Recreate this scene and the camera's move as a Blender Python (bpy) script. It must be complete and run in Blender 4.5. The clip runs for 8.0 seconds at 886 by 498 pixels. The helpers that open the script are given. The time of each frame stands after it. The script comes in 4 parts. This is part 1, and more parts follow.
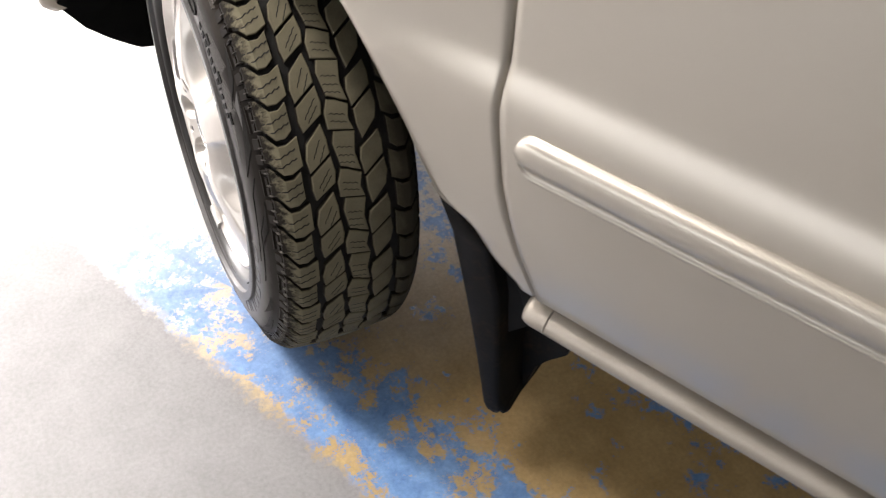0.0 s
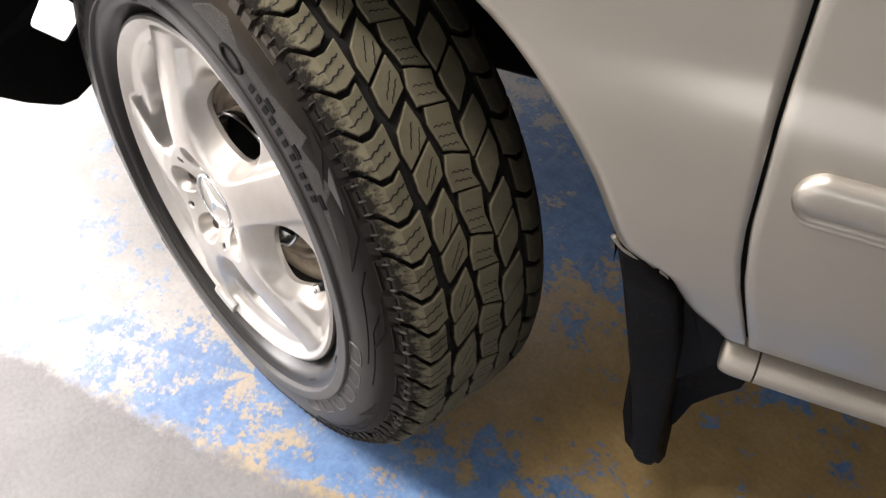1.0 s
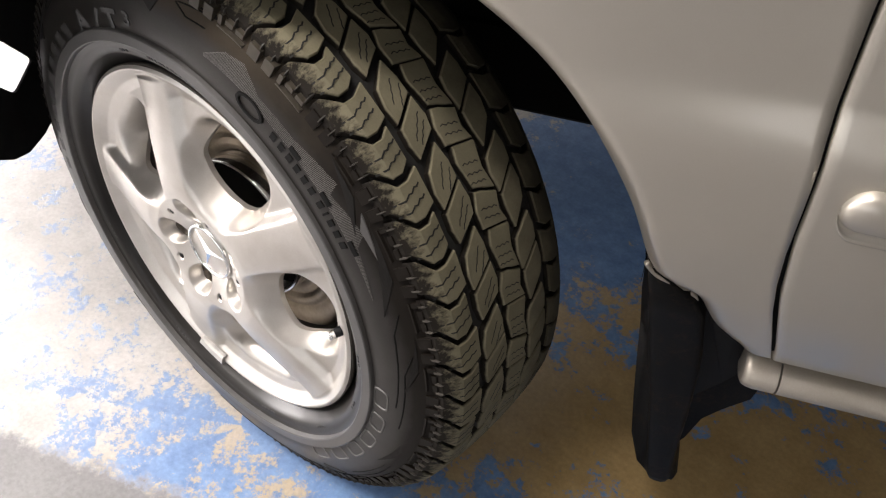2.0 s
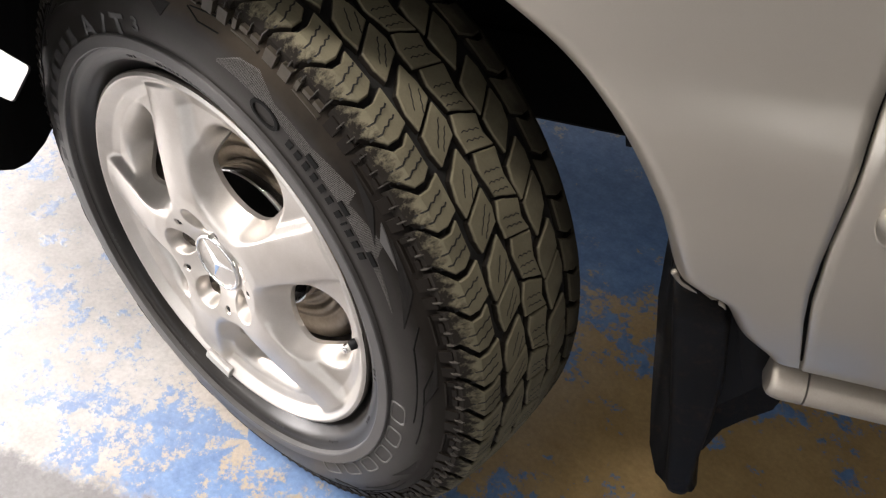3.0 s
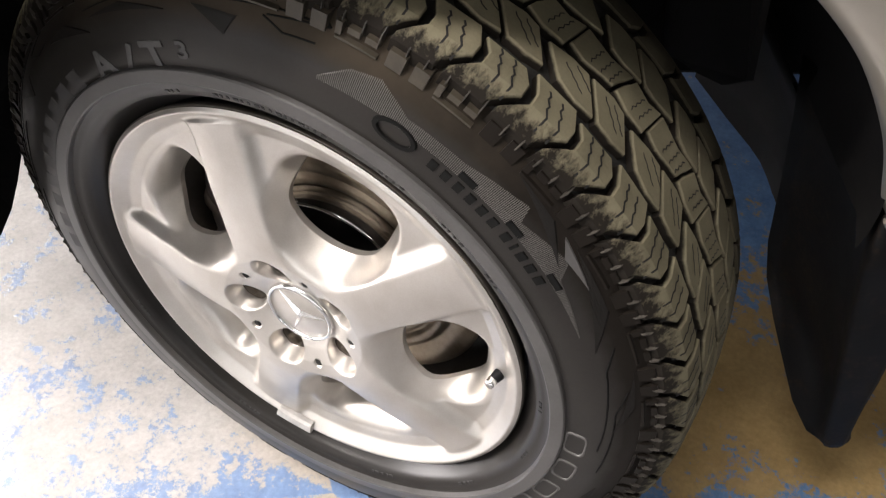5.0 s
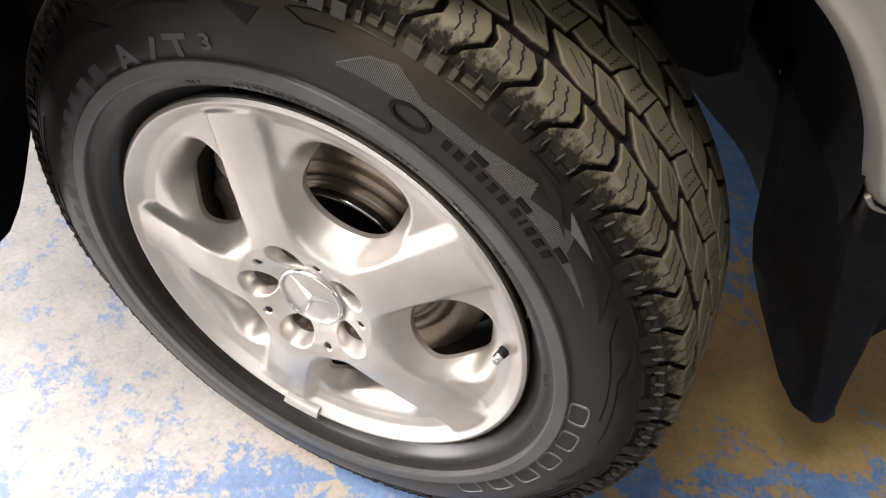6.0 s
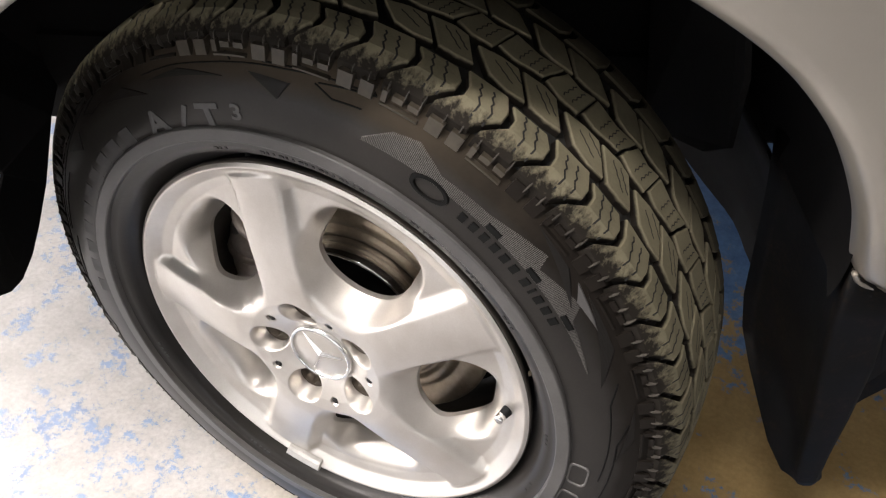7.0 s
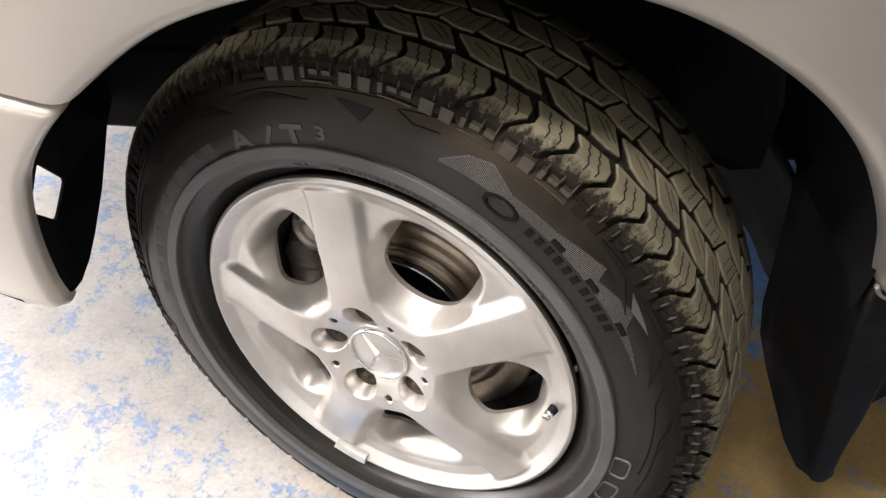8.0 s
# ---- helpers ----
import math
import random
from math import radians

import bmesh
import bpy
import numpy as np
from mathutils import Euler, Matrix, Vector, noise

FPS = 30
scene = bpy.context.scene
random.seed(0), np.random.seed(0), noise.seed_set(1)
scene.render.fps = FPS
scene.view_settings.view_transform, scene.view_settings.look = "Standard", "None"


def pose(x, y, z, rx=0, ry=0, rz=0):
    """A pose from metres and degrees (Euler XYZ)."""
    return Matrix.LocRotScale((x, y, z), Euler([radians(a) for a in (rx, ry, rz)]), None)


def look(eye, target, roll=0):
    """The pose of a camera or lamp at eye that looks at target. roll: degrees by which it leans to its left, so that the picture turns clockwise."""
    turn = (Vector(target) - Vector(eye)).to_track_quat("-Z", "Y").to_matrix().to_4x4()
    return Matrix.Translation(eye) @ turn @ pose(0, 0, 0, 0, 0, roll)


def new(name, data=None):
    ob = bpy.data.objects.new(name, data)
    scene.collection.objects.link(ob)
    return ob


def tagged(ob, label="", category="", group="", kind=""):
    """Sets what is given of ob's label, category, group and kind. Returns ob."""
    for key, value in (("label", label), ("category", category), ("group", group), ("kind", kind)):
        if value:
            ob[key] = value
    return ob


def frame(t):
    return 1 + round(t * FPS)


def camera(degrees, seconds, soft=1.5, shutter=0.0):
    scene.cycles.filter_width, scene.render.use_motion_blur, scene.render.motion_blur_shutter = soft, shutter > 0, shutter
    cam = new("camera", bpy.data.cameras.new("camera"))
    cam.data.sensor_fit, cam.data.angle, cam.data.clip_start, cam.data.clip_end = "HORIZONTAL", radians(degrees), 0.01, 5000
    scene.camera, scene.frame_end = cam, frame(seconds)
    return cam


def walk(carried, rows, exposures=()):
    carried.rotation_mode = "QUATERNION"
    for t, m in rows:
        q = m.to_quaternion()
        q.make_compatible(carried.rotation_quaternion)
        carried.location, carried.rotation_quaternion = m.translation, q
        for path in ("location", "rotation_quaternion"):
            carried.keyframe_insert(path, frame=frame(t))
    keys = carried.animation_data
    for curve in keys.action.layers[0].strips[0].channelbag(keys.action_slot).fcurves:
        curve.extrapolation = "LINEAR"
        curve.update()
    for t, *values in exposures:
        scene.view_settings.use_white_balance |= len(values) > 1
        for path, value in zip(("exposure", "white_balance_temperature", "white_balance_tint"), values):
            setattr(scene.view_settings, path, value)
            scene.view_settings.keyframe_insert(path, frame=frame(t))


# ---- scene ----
cam = camera(52.6, 8.0, soft=1.2, shutter=0.25)
EXPOSURES = [(0.0, 0.60, 6500, 12), (1.0, 0.36, 6500, 12), (3.0, 0.23, 6500, 12), (8.0, 0.36, 6500, 12)]
PATH = [
    (0, (1.101, -0.185, 1.162), (-0.154, 0.498, -0.237), 3.8),
    (0.5, (0.866, -0.237, 1.097), (-0.22, 0.499, -0.412), 2.3),
    (1, (0.726, -0.32, 1.081), (-0.267, 0.62, -0.379), 2.5),
    (1.5, (0.654, -0.382, 1.082), (-0.229, 0.705, -0.345), 4.5),
    (3, (0.602, -0.394, 1.065), (-0.256, 0.745, -0.338), 5.0),
    (3.5, (0.524, -0.37, 1.023), (-0.348, 0.802, -0.344), 3.6),
    (4, (0.423, -0.36, 0.994), (-0.384, 0.857, -0.372), 1.4),
    (4.5, (0.364, -0.37, 0.997), (-0.324, 0.848, -0.432), 0.7),
    (5, (0.353, -0.403, 0.996), (-0.266, 0.807, -0.471), 0.3),
    (5.2, (0.352, -0.421, 0.993), (-0.251, 0.795, -0.476), 0.2),
    (6.5, (0.347, -0.463, 1.022), (-0.235, 0.829, -0.39), 1.9),
    (7, (0.336, -0.479, 1.042), (-0.25, 0.852, -0.331), 3.4),
    (7.5, (0.32, -0.502, 1.067), (-0.257, 0.838, -0.301), 4.5),
    (8, (0.291, -0.55, 1.093), (-0.266, 0.796, -0.278), 5.0),
]
walk(cam, [(t, look(eye, target, roll)) for t, eye, target, roll in PATH], EXPOSURES)

# ---- world and light ----
world = bpy.data.worlds.new("world")
scene.world = world
world.use_nodes = True
world.node_tree.nodes["Background"].inputs["Color"].default_value = (0.9, 0.95, 1.0, 1)
world.node_tree.nodes["Background"].inputs["Strength"].default_value = 0.05

HUB = 0.3496          # height of the wheel's centre
STEER = 26.0          # degrees by which the wheel is turned against the car
TUBES = [(-0.3, -0.85, 30.0), (-1.8, -1.7, 58.0), (-2.6, 2.0, 60.0)]   # unseen ceiling lamps, added to light the scene: x, y, watts
CEILING = 2.7
GATE = (-3.3, 1.7, 2.3, 680.0)   # unseen open gate assumed ahead of the car: y from, y to, height, watts
FILL_WINDOW = (-4.6, 4.2, 0.8, 1.7, 8.0)   # added unseen windows behind the camera: x from, x to, z from, z to, watts


# ---- materials ----
def material(name, rough=0.5, metal=0.0, color=(0.5, 0.5, 0.5), coat=0.0):
    m = bpy.data.materials.new(name)
    m.use_nodes = True
    b = m.node_tree.nodes["Principled BSDF"]
    b.inputs["Base Color"].default_value = (*color, 1)
    b.inputs["Roughness"].default_value = rough
    b.inputs["Metallic"].default_value = metal
    b.inputs["Coat Weight"].default_value = coat
    return m


def add(m, kind, **values):
    n = m.node_tree.nodes.new("ShaderNode" + kind)
    for key, v in values.items():
        n.inputs[key.replace("_", " ")].default_value = v
    return n


def link(m, a, b):
    m.node_tree.links.new(a, b)


def bsdf(m):
    return m.node_tree.nodes["Principled BSDF"]


def place(m):
    return add(m, "TexCoord").outputs["Object"]


def noise_tex(m, scale, detail=4.0, rough=0.6, where=None):
    n = add(m, "TexNoise", Scale=scale, Detail=detail, Roughness=rough)
    link(m, where or place(m), n.inputs["Vector"])
    return n.outputs["Fac"]


def ramp(m, fac, stops):
    r = add(m, "ValToRGB")
    e = r.color_ramp.elements
    while len(e) < len(stops):
        e.new(0.5)
    for el, (p, c) in zip(e, stops):
        el.position, el.color = p, (*c, 1)
    link(m, fac, r.inputs["Fac"])
    return r.outputs["Color"]


def span(m, fac, a, b, lo, hi):
    r = add(m, "MapRange")
    r.inputs["From Min"].default_value, r.inputs["From Max"].default_value = a, b
    r.inputs["To Min"].default_value, r.inputs["To Max"].default_value = lo, hi
    link(m, fac, r.inputs["Value"])
    return r.outputs["Result"]


def calc(m, op, a, b):
    n = add(m, "Math")
    n.operation = op
    for i, v in enumerate((a, b)):
        if isinstance(v, (int, float)):
            n.inputs[i].default_value = v
        else:
            link(m, v, n.inputs[i])
    return n.outputs[0]


def mix(m, fac, a, b):
    n = add(m, "Mix")
    n.data_type = "RGBA"
    for i, v in ((0, fac), (6, a), (7, b)):
        if isinstance(v, (int, float)):
            n.inputs[i].default_value = v
        elif isinstance(v, tuple):
            n.inputs[i].default_value = (*v, 1)
        else:
            link(m, v, n.inputs[i])
    return n.outputs[2]


def bump(m, height, strength, distance):
    n = add(m, "Bump", Strength=strength, Distance=distance)
    link(m, height, n.inputs["Height"])
    link(m, n.outputs["Normal"], bsdf(m).inputs["Normal"])


def varied(m, scale, dark, light, rough, bumpy=0.0, bscale=200.0, depth=0.001):
    """Colour and roughness that vary at two scales, with fine relief."""
    a, b = noise_tex(m, scale, 5), noise_tex(m, bscale, 3)
    f = calc(m, "ADD", calc(m, "MULTIPLY", a, 0.75), calc(m, "MULTIPLY", b, 0.25))
    link(m, ramp(m, f, [(0.3, dark), (0.7, light)]), bsdf(m).inputs["Base Color"])
    link(m, span(m, a, 0.3, 0.7, rough[0], rough[1]), bsdf(m).inputs["Roughness"])
    if bumpy:
        bump(m, b, bumpy, depth)
    return m


PAINT = varied(material("champagne_paint", 0.3, 0.70, coat=0.6), 3.0, (0.49, 0.455, 0.39), (0.54, 0.505, 0.44), (0.33, 0.39), 0.02, 900, 0.0004)
bsdf(PAINT).inputs["Coat Roughness"].default_value = 0.12
SILL = varied(material("dull_sill_paint", 0.4, 0.6, coat=0.2), 9, (0.33, 0.295, 0.245), (0.43, 0.395, 0.34), (0.38, 0.50), 0.05, 500, 0.0004)


def tread_material():
    """Dark rubber with pale dust on the running face, worn off raggedly towards both shoulders; darker below the face
    and on the inner rows.
    """
    m = varied(material("tread_rubber", 0.8), 14, (0.118, 0.106, 0.069), (0.192, 0.173, 0.114), (0.7, 0.9), 0.25, 500, 0.0006)
    dusty = bsdf(m).inputs["Base Color"].links[0].from_socket
    sep = add(m, "SeparateXYZ")
    link(m, place(m), sep.inputs[0])
    x, y, z = (sep.outputs[k] for k in "XYZ")
    off = calc(m, "SUBTRACT", y, 0.102)
    long = add(m, "VectorMath")
    long.operation = "MULTIPLY"
    long.inputs[1].default_value = (1.0, 0.22, 1.0)
    link(m, place(m), long.inputs[0])
    rag = noise_tex(m, 170, 5, 0.7, long.outputs[0])
    far = calc(m, "ADD", calc(m, "ABSOLUTE", off, 0.0), calc(m, "MULTIPLY", calc(m, "SUBTRACT", rag, 0.5), 0.036))
    edge = span(m, far, 0.0785, 0.0880, 0.0, 1.0)
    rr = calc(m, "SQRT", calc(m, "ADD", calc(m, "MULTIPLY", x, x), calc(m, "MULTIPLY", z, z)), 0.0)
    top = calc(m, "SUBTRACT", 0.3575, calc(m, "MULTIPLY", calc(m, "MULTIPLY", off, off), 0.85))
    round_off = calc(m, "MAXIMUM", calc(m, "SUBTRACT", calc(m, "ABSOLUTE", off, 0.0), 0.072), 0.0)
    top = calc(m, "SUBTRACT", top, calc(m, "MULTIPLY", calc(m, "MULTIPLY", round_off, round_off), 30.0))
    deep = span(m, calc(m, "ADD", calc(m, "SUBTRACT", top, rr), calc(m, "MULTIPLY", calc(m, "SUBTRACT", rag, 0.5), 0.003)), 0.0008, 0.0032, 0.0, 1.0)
    patch = noise_tex(m, 30, 5, 0.65)
    darker = span(m, calc(m, "ADD", off, calc(m, "MULTIPLY", calc(m, "SUBTRACT", patch, 0.5), 0.05)), 0.012, 0.068, 0.0, 0.80)
    bsdf(m).inputs["Specular IOR Level"].default_value = 0.2
    bare = calc(m, "MAXIMUM", darker, calc(m, "MAXIMUM", edge, deep))
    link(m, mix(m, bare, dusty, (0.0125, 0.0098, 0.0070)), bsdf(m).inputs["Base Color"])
    return m


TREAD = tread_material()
RUBBER = varied(material("sidewall_rubber", 0.5), 9, (0.009, 0.0078, 0.0066), (0.021, 0.0185, 0.0158), (0.32, 0.50), 0.1, 400, 0.0005)


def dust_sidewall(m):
    """Brown dust that begins some way up the sidewall, in a paler tone on its upper stretch."""
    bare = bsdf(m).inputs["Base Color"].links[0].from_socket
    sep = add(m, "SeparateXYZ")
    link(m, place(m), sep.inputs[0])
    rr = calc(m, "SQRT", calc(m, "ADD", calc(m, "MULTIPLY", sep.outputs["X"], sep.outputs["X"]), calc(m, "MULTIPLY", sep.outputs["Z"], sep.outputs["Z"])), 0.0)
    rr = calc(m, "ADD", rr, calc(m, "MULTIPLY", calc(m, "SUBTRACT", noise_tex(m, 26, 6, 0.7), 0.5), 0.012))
    upper_wall = calc(m, "ADD", sep.outputs["Z"], calc(m, "MULTIPLY", calc(m, "SUBTRACT", noise_tex(m, 12, 5, 0.7), 0.5), 0.10))
    dust = mix(m, span(m, upper_wall, 0.24, 0.32, 0.0, 1.0), (0.0105, 0.0082, 0.0062), (0.044, 0.0345, 0.0238))
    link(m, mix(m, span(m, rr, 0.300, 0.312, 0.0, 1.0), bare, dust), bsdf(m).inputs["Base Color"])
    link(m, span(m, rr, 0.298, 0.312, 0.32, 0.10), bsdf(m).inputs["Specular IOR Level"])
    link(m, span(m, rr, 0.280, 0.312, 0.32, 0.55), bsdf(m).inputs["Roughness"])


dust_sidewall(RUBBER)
bsdf(RUBBER).inputs["Sheen Weight"].default_value = 0.03
bsdf(RUBBER).inputs["Sheen Roughness"].default_value = 0.45
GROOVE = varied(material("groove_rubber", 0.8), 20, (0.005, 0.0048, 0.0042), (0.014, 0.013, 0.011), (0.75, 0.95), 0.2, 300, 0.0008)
LETTER = varied(material("letter_rubber", 0.6), 60, (0.05, 0.05, 0.049), (0.10, 0.10, 0.098), (0.5, 0.7))
OUTLINE = varied(material("pale_outline_rubber", 0.55), 60, (0.07, 0.068, 0.064), (0.15, 0.146, 0.138), (0.4, 0.6))
BAND = varied(material("smooth_grey_rubber", 0.4), 20, (0.055, 0.053, 0.051), (0.092, 0.089, 0.086), (0.34, 0.46), 0.05, 400, 0.0003)
DIM = varied(material("worn_letter_rubber", 0.55), 60, (0.014, 0.0135, 0.013), (0.028, 0.027, 0.026), (0.45, 0.65))
SPEAR = varied(material("smooth_dark_rubber", 0.6), 40, (0.0055, 0.0048, 0.0042), (0.0125, 0.0108, 0.0092), (0.5, 0.7))
bsdf(SPEAR).inputs["Specular IOR Level"].default_value = 0.2
INK = varied(material("sunk_letter_rubber", 0.6), 60, (0.004, 0.004, 0.004), (0.009, 0.009, 0.0085), (0.5, 0.7))
bsdf(INK).inputs["Specular IOR Level"].default_value = 0.12
ALLOY = varied(material("alloy_silver", 0.38, 0.78, coat=0.12), 16, (0.54, 0.505, 0.455), (0.70, 0.67, 0.63), (0.31, 0.40), 0.05, 700, 0.0003)
bsdf(ALLOY).inputs["Coat Roughness"].default_value = 0.25
STEEL = varied(material("worn_steel", 0.35, 1.0), 25, (0.22, 0.20, 0.18), (0.42, 0.40, 0.37), (0.28, 0.5), 0.1, 200, 0.0005)
ZINC = varied(material("dull_zinc", 0.5, 0.2), 80, (0.36, 0.35, 0.33), (0.52, 0.51, 0.48), (0.4, 0.6), 0.2, 300, 0.0004)
BRIGHT = material("chrome", 0.12, 1.0, (0.8, 0.8, 0.8))
CAST = varied(material("dirty_cast_metal", 0.6, 0.8), 18, (0.21, 0.165, 0.115), (0.52, 0.43, 0.32), (0.32, 0.55), 0.3, 150, 0.001)
BARREL = varied(material("dark_barrel_alloy", 0.5, 0.5), 20, (0.055, 0.047, 0.038), (0.13, 0.115, 0.098), (0.42, 0.6), 0.1, 200, 0.0005)
BOLT = varied(material("shade_dark_bolt", 0.6, 0.4), 40, (0.025, 0.018, 0.011), (0.075, 0.056, 0.036), (0.5, 0.7), 0.2, 300, 0.0005)
CALIPER = varied(material("brown_grey_casting", 0.5, 0.35), 25, (0.30, 0.25, 0.21), (0.50, 0.44, 0.39), (0.35, 0.5), 0.2, 200, 0.0006)
PLASTIC = varied(material("black_plastic", 0.5), 7, (0.003, 0.0035, 0.0043), (0.008, 0.0082, 0.0092), (0.48, 0.66), 0.15, 350, 0.0006)
bsdf(PLASTIC).inputs["Specular IOR Level"].default_value = 0.17
FLAP = varied(material("dirty_black_plastic", 0.6), 7, (0.0026, 0.0027, 0.0029), (0.0055, 0.0057, 0.0062), (0.45, 0.6), 0.15, 350, 0.0006)


def road_dirt(m):
    """Brown dirt in uneven patches."""
    bare = bsdf(m).inputs["Base Color"].links[0].from_socket
    patches = calc(m, "MULTIPLY", noise_tex(m, 17, 6, 0.7), noise_tex(m, 160, 4, 0.7))
    link(m, mix(m, span(m, patches, 0.26, 0.46, 0.0, 0.65), bare, (0.035, 0.021, 0.011)), bsdf(m).inputs["Base Color"])
    bsdf(m).inputs["Specular IOR Level"].default_value = 0.12


road_dirt(FLAP)
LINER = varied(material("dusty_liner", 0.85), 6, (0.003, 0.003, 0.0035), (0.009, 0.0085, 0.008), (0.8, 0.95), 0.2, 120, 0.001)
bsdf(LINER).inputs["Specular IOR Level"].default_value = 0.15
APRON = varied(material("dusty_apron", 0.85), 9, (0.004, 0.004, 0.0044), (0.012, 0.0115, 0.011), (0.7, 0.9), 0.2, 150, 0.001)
WALL = varied(material("painted_wall", 0.8), 1.2, (0.15, 0.148, 0.145), (0.23, 0.227, 0.22), (0.7, 0.9), 0.1, 90, 0.002)
SLAB = varied(material("concrete_ceiling", 0.9), 1.5, (0.42, 0.415, 0.405), (0.52, 0.515, 0.50), (0.8, 0.95), 0.2, 60, 0.003)
# hatching made paler than the wall to carry the sheen in its colour
HATCH = varied(material("hatched_sheen_rubber", 0.5), 12, (0.075, 0.071, 0.066), (0.125, 0.119, 0.111), (0.36, 0.48))
bsdf(HATCH).inputs["Specular IOR Level"].default_value = 0.25
PAD = varied(material("brown_pad_rubber", 0.6), 40, (0.028, 0.0228, 0.0155), (0.062, 0.052, 0.036), (0.45, 0.65), 0.2, 300, 0.0005)
# ribs paler than the rubber, with their glints put into the colour
RIB = varied(material("glint_rib_rubber", 0.6), 60, (0.02, 0.0175, 0.014), (0.062, 0.055, 0.044), (0.5, 0.7))

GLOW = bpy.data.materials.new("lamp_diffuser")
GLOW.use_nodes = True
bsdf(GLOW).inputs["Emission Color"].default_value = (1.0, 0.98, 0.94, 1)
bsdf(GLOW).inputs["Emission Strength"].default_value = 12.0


# glow for the unseen sheets added outside the two openings
DAY = bpy.data.materials.new("added_glow_sheet")
DAY.use_nodes = True
bsdf(DAY).inputs["Emission Color"].default_value = (0.93, 0.96, 1.0, 1)
bsdf(DAY).inputs["Emission Strength"].default_value = 1.5


def floor_material():
    """Bare grey concrete up to a wandering line; beyond it a beige coat under worn blue paint."""
    m = material("worn_painted_concrete", 0.4)
    p = place(m)
    sep = add(m, "SeparateXYZ")
    link(m, p, sep.inputs[0])
    x, y = sep.outputs["X"], sep.outputs["Y"]
    v = calc(m, "ADD", calc(m, "MULTIPLY", x, -0.391), calc(m, "MULTIPLY", y, 0.921))
    big, mid, fine = noise_tex(m, 4.5, 6, 0.65, p), noise_tex(m, 22, 9, 0.72, p), noise_tex(m, 150, 4, 0.6, p)
    v = calc(m, "ADD", v, calc(m, "MULTIPLY", calc(m, "SUBTRACT", mid, 0.5), 0.10))
    coat = span(m, v, -0.135, -0.115, 0.0, 1.0)
    # how much of the blue is left, by the distance from the line
    left = add(m, "ValToRGB")
    e = left.color_ramp.elements
    while len(e) < 6:
        e.new(0.5)
    for el, (q, g) in zip(e, [(0.0, 0.505), (0.06, 0.535), (0.11, 0.545), (0.18, 0.475), (0.27, 0.415), (0.74, 0.58)]):
        el.position, el.color = q, (g, g, g, 1)
    link(m, span(m, v, -0.135, 0.865, 0.0, 1.0), left.inputs["Fac"])
    flake = noise_tex(m, 75, 8, 0.75, p)
    blob = noise_tex(m, 13, 4, 0.55, p)
    wear = calc(m, "ADD", calc(m, "ADD", calc(m, "MULTIPLY", mid, 0.30), calc(m, "MULTIPLY", blob, 0.30)), calc(m, "ADD", calc(m, "MULTIPLY", big, 0.10), calc(m, "MULTIPLY", flake, 0.30)))
    # ahead of the wheel only sparse specks are left
    ahead = span(m, calc(m, "ADD", x, calc(m, "MULTIPLY", big, 0.3)), -0.12, 0.16, 1.0, 0.0)
    level = mix(m, ahead, left.outputs["Color"], (0.470, 0.470, 0.470))
    blue = span(m, calc(m, "SUBTRACT", level, wear), -0.014, 0.018, 0.0, 1.0)
    blue = calc(m, "MULTIPLY", blue, coat)
    grey = ramp(m, noise_tex(m, 9, 6, 0.7, p), [(0.3, (0.21, 0.207, 0.208)), (0.7, (0.265, 0.26, 0.262))])
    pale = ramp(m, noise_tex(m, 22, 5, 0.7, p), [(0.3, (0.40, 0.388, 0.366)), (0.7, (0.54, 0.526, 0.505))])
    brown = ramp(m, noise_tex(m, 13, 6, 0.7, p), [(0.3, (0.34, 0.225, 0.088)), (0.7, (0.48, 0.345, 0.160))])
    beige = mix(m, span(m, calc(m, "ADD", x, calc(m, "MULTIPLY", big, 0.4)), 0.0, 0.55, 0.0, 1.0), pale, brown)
    paint = ramp(m, noise_tex(m, 30, 5, 0.7, p), [(0.3, (0.09, 0.19, 0.41)), (0.7, (0.19, 0.34, 0.60))])
    paint = mix(m, span(m, calc(m, "ADD", x, calc(m, "MULTIPLY", big, 0.4)), -0.30, 0.55, 0.52, 0.0), paint, (0.40, 0.43, 0.50))
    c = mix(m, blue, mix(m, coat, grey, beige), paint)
    grit = span(m, fine, 0.3, 0.7, 0.86, 1.08)
    hsv = add(m, "HueSaturation")
    link(m, c, hsv.inputs["Color"])
    link(m, grit, hsv.inputs["Value"])
    link(m, hsv.outputs["Color"], bsdf(m).inputs["Base Color"])
    link(m, span(m, mid, 0.3, 0.7, 0.30, 0.55), bsdf(m).inputs["Roughness"])
    h = calc(m, "ADD", calc(m, "MULTIPLY", blue, 0.6), calc(m, "MULTIPLY", fine, 0.5))
    bump(m, h, 0.35, 0.0015)
    return m


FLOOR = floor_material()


# ---- mesh tools ----
def mesh_of(name, verts, faces, mat, smooth=False):
    me = bpy.data.meshes.new(name)
    me.from_pydata([tuple(v) for v in verts], [], [tuple(f) for f in faces])
    me.materials.append(mat)
    me.update()
    if smooth:
        me.polygons.foreach_set("use_smooth", [True] * len(me.polygons))
    return me


def part(name, me, parent=None, label="", m=None):
    ob = new(name, me)
    if parent is not None:
        ob.parent = parent
    if m is not None:
        ob.matrix_basis = m
    if label:
        ob["label"] = label
    return ob


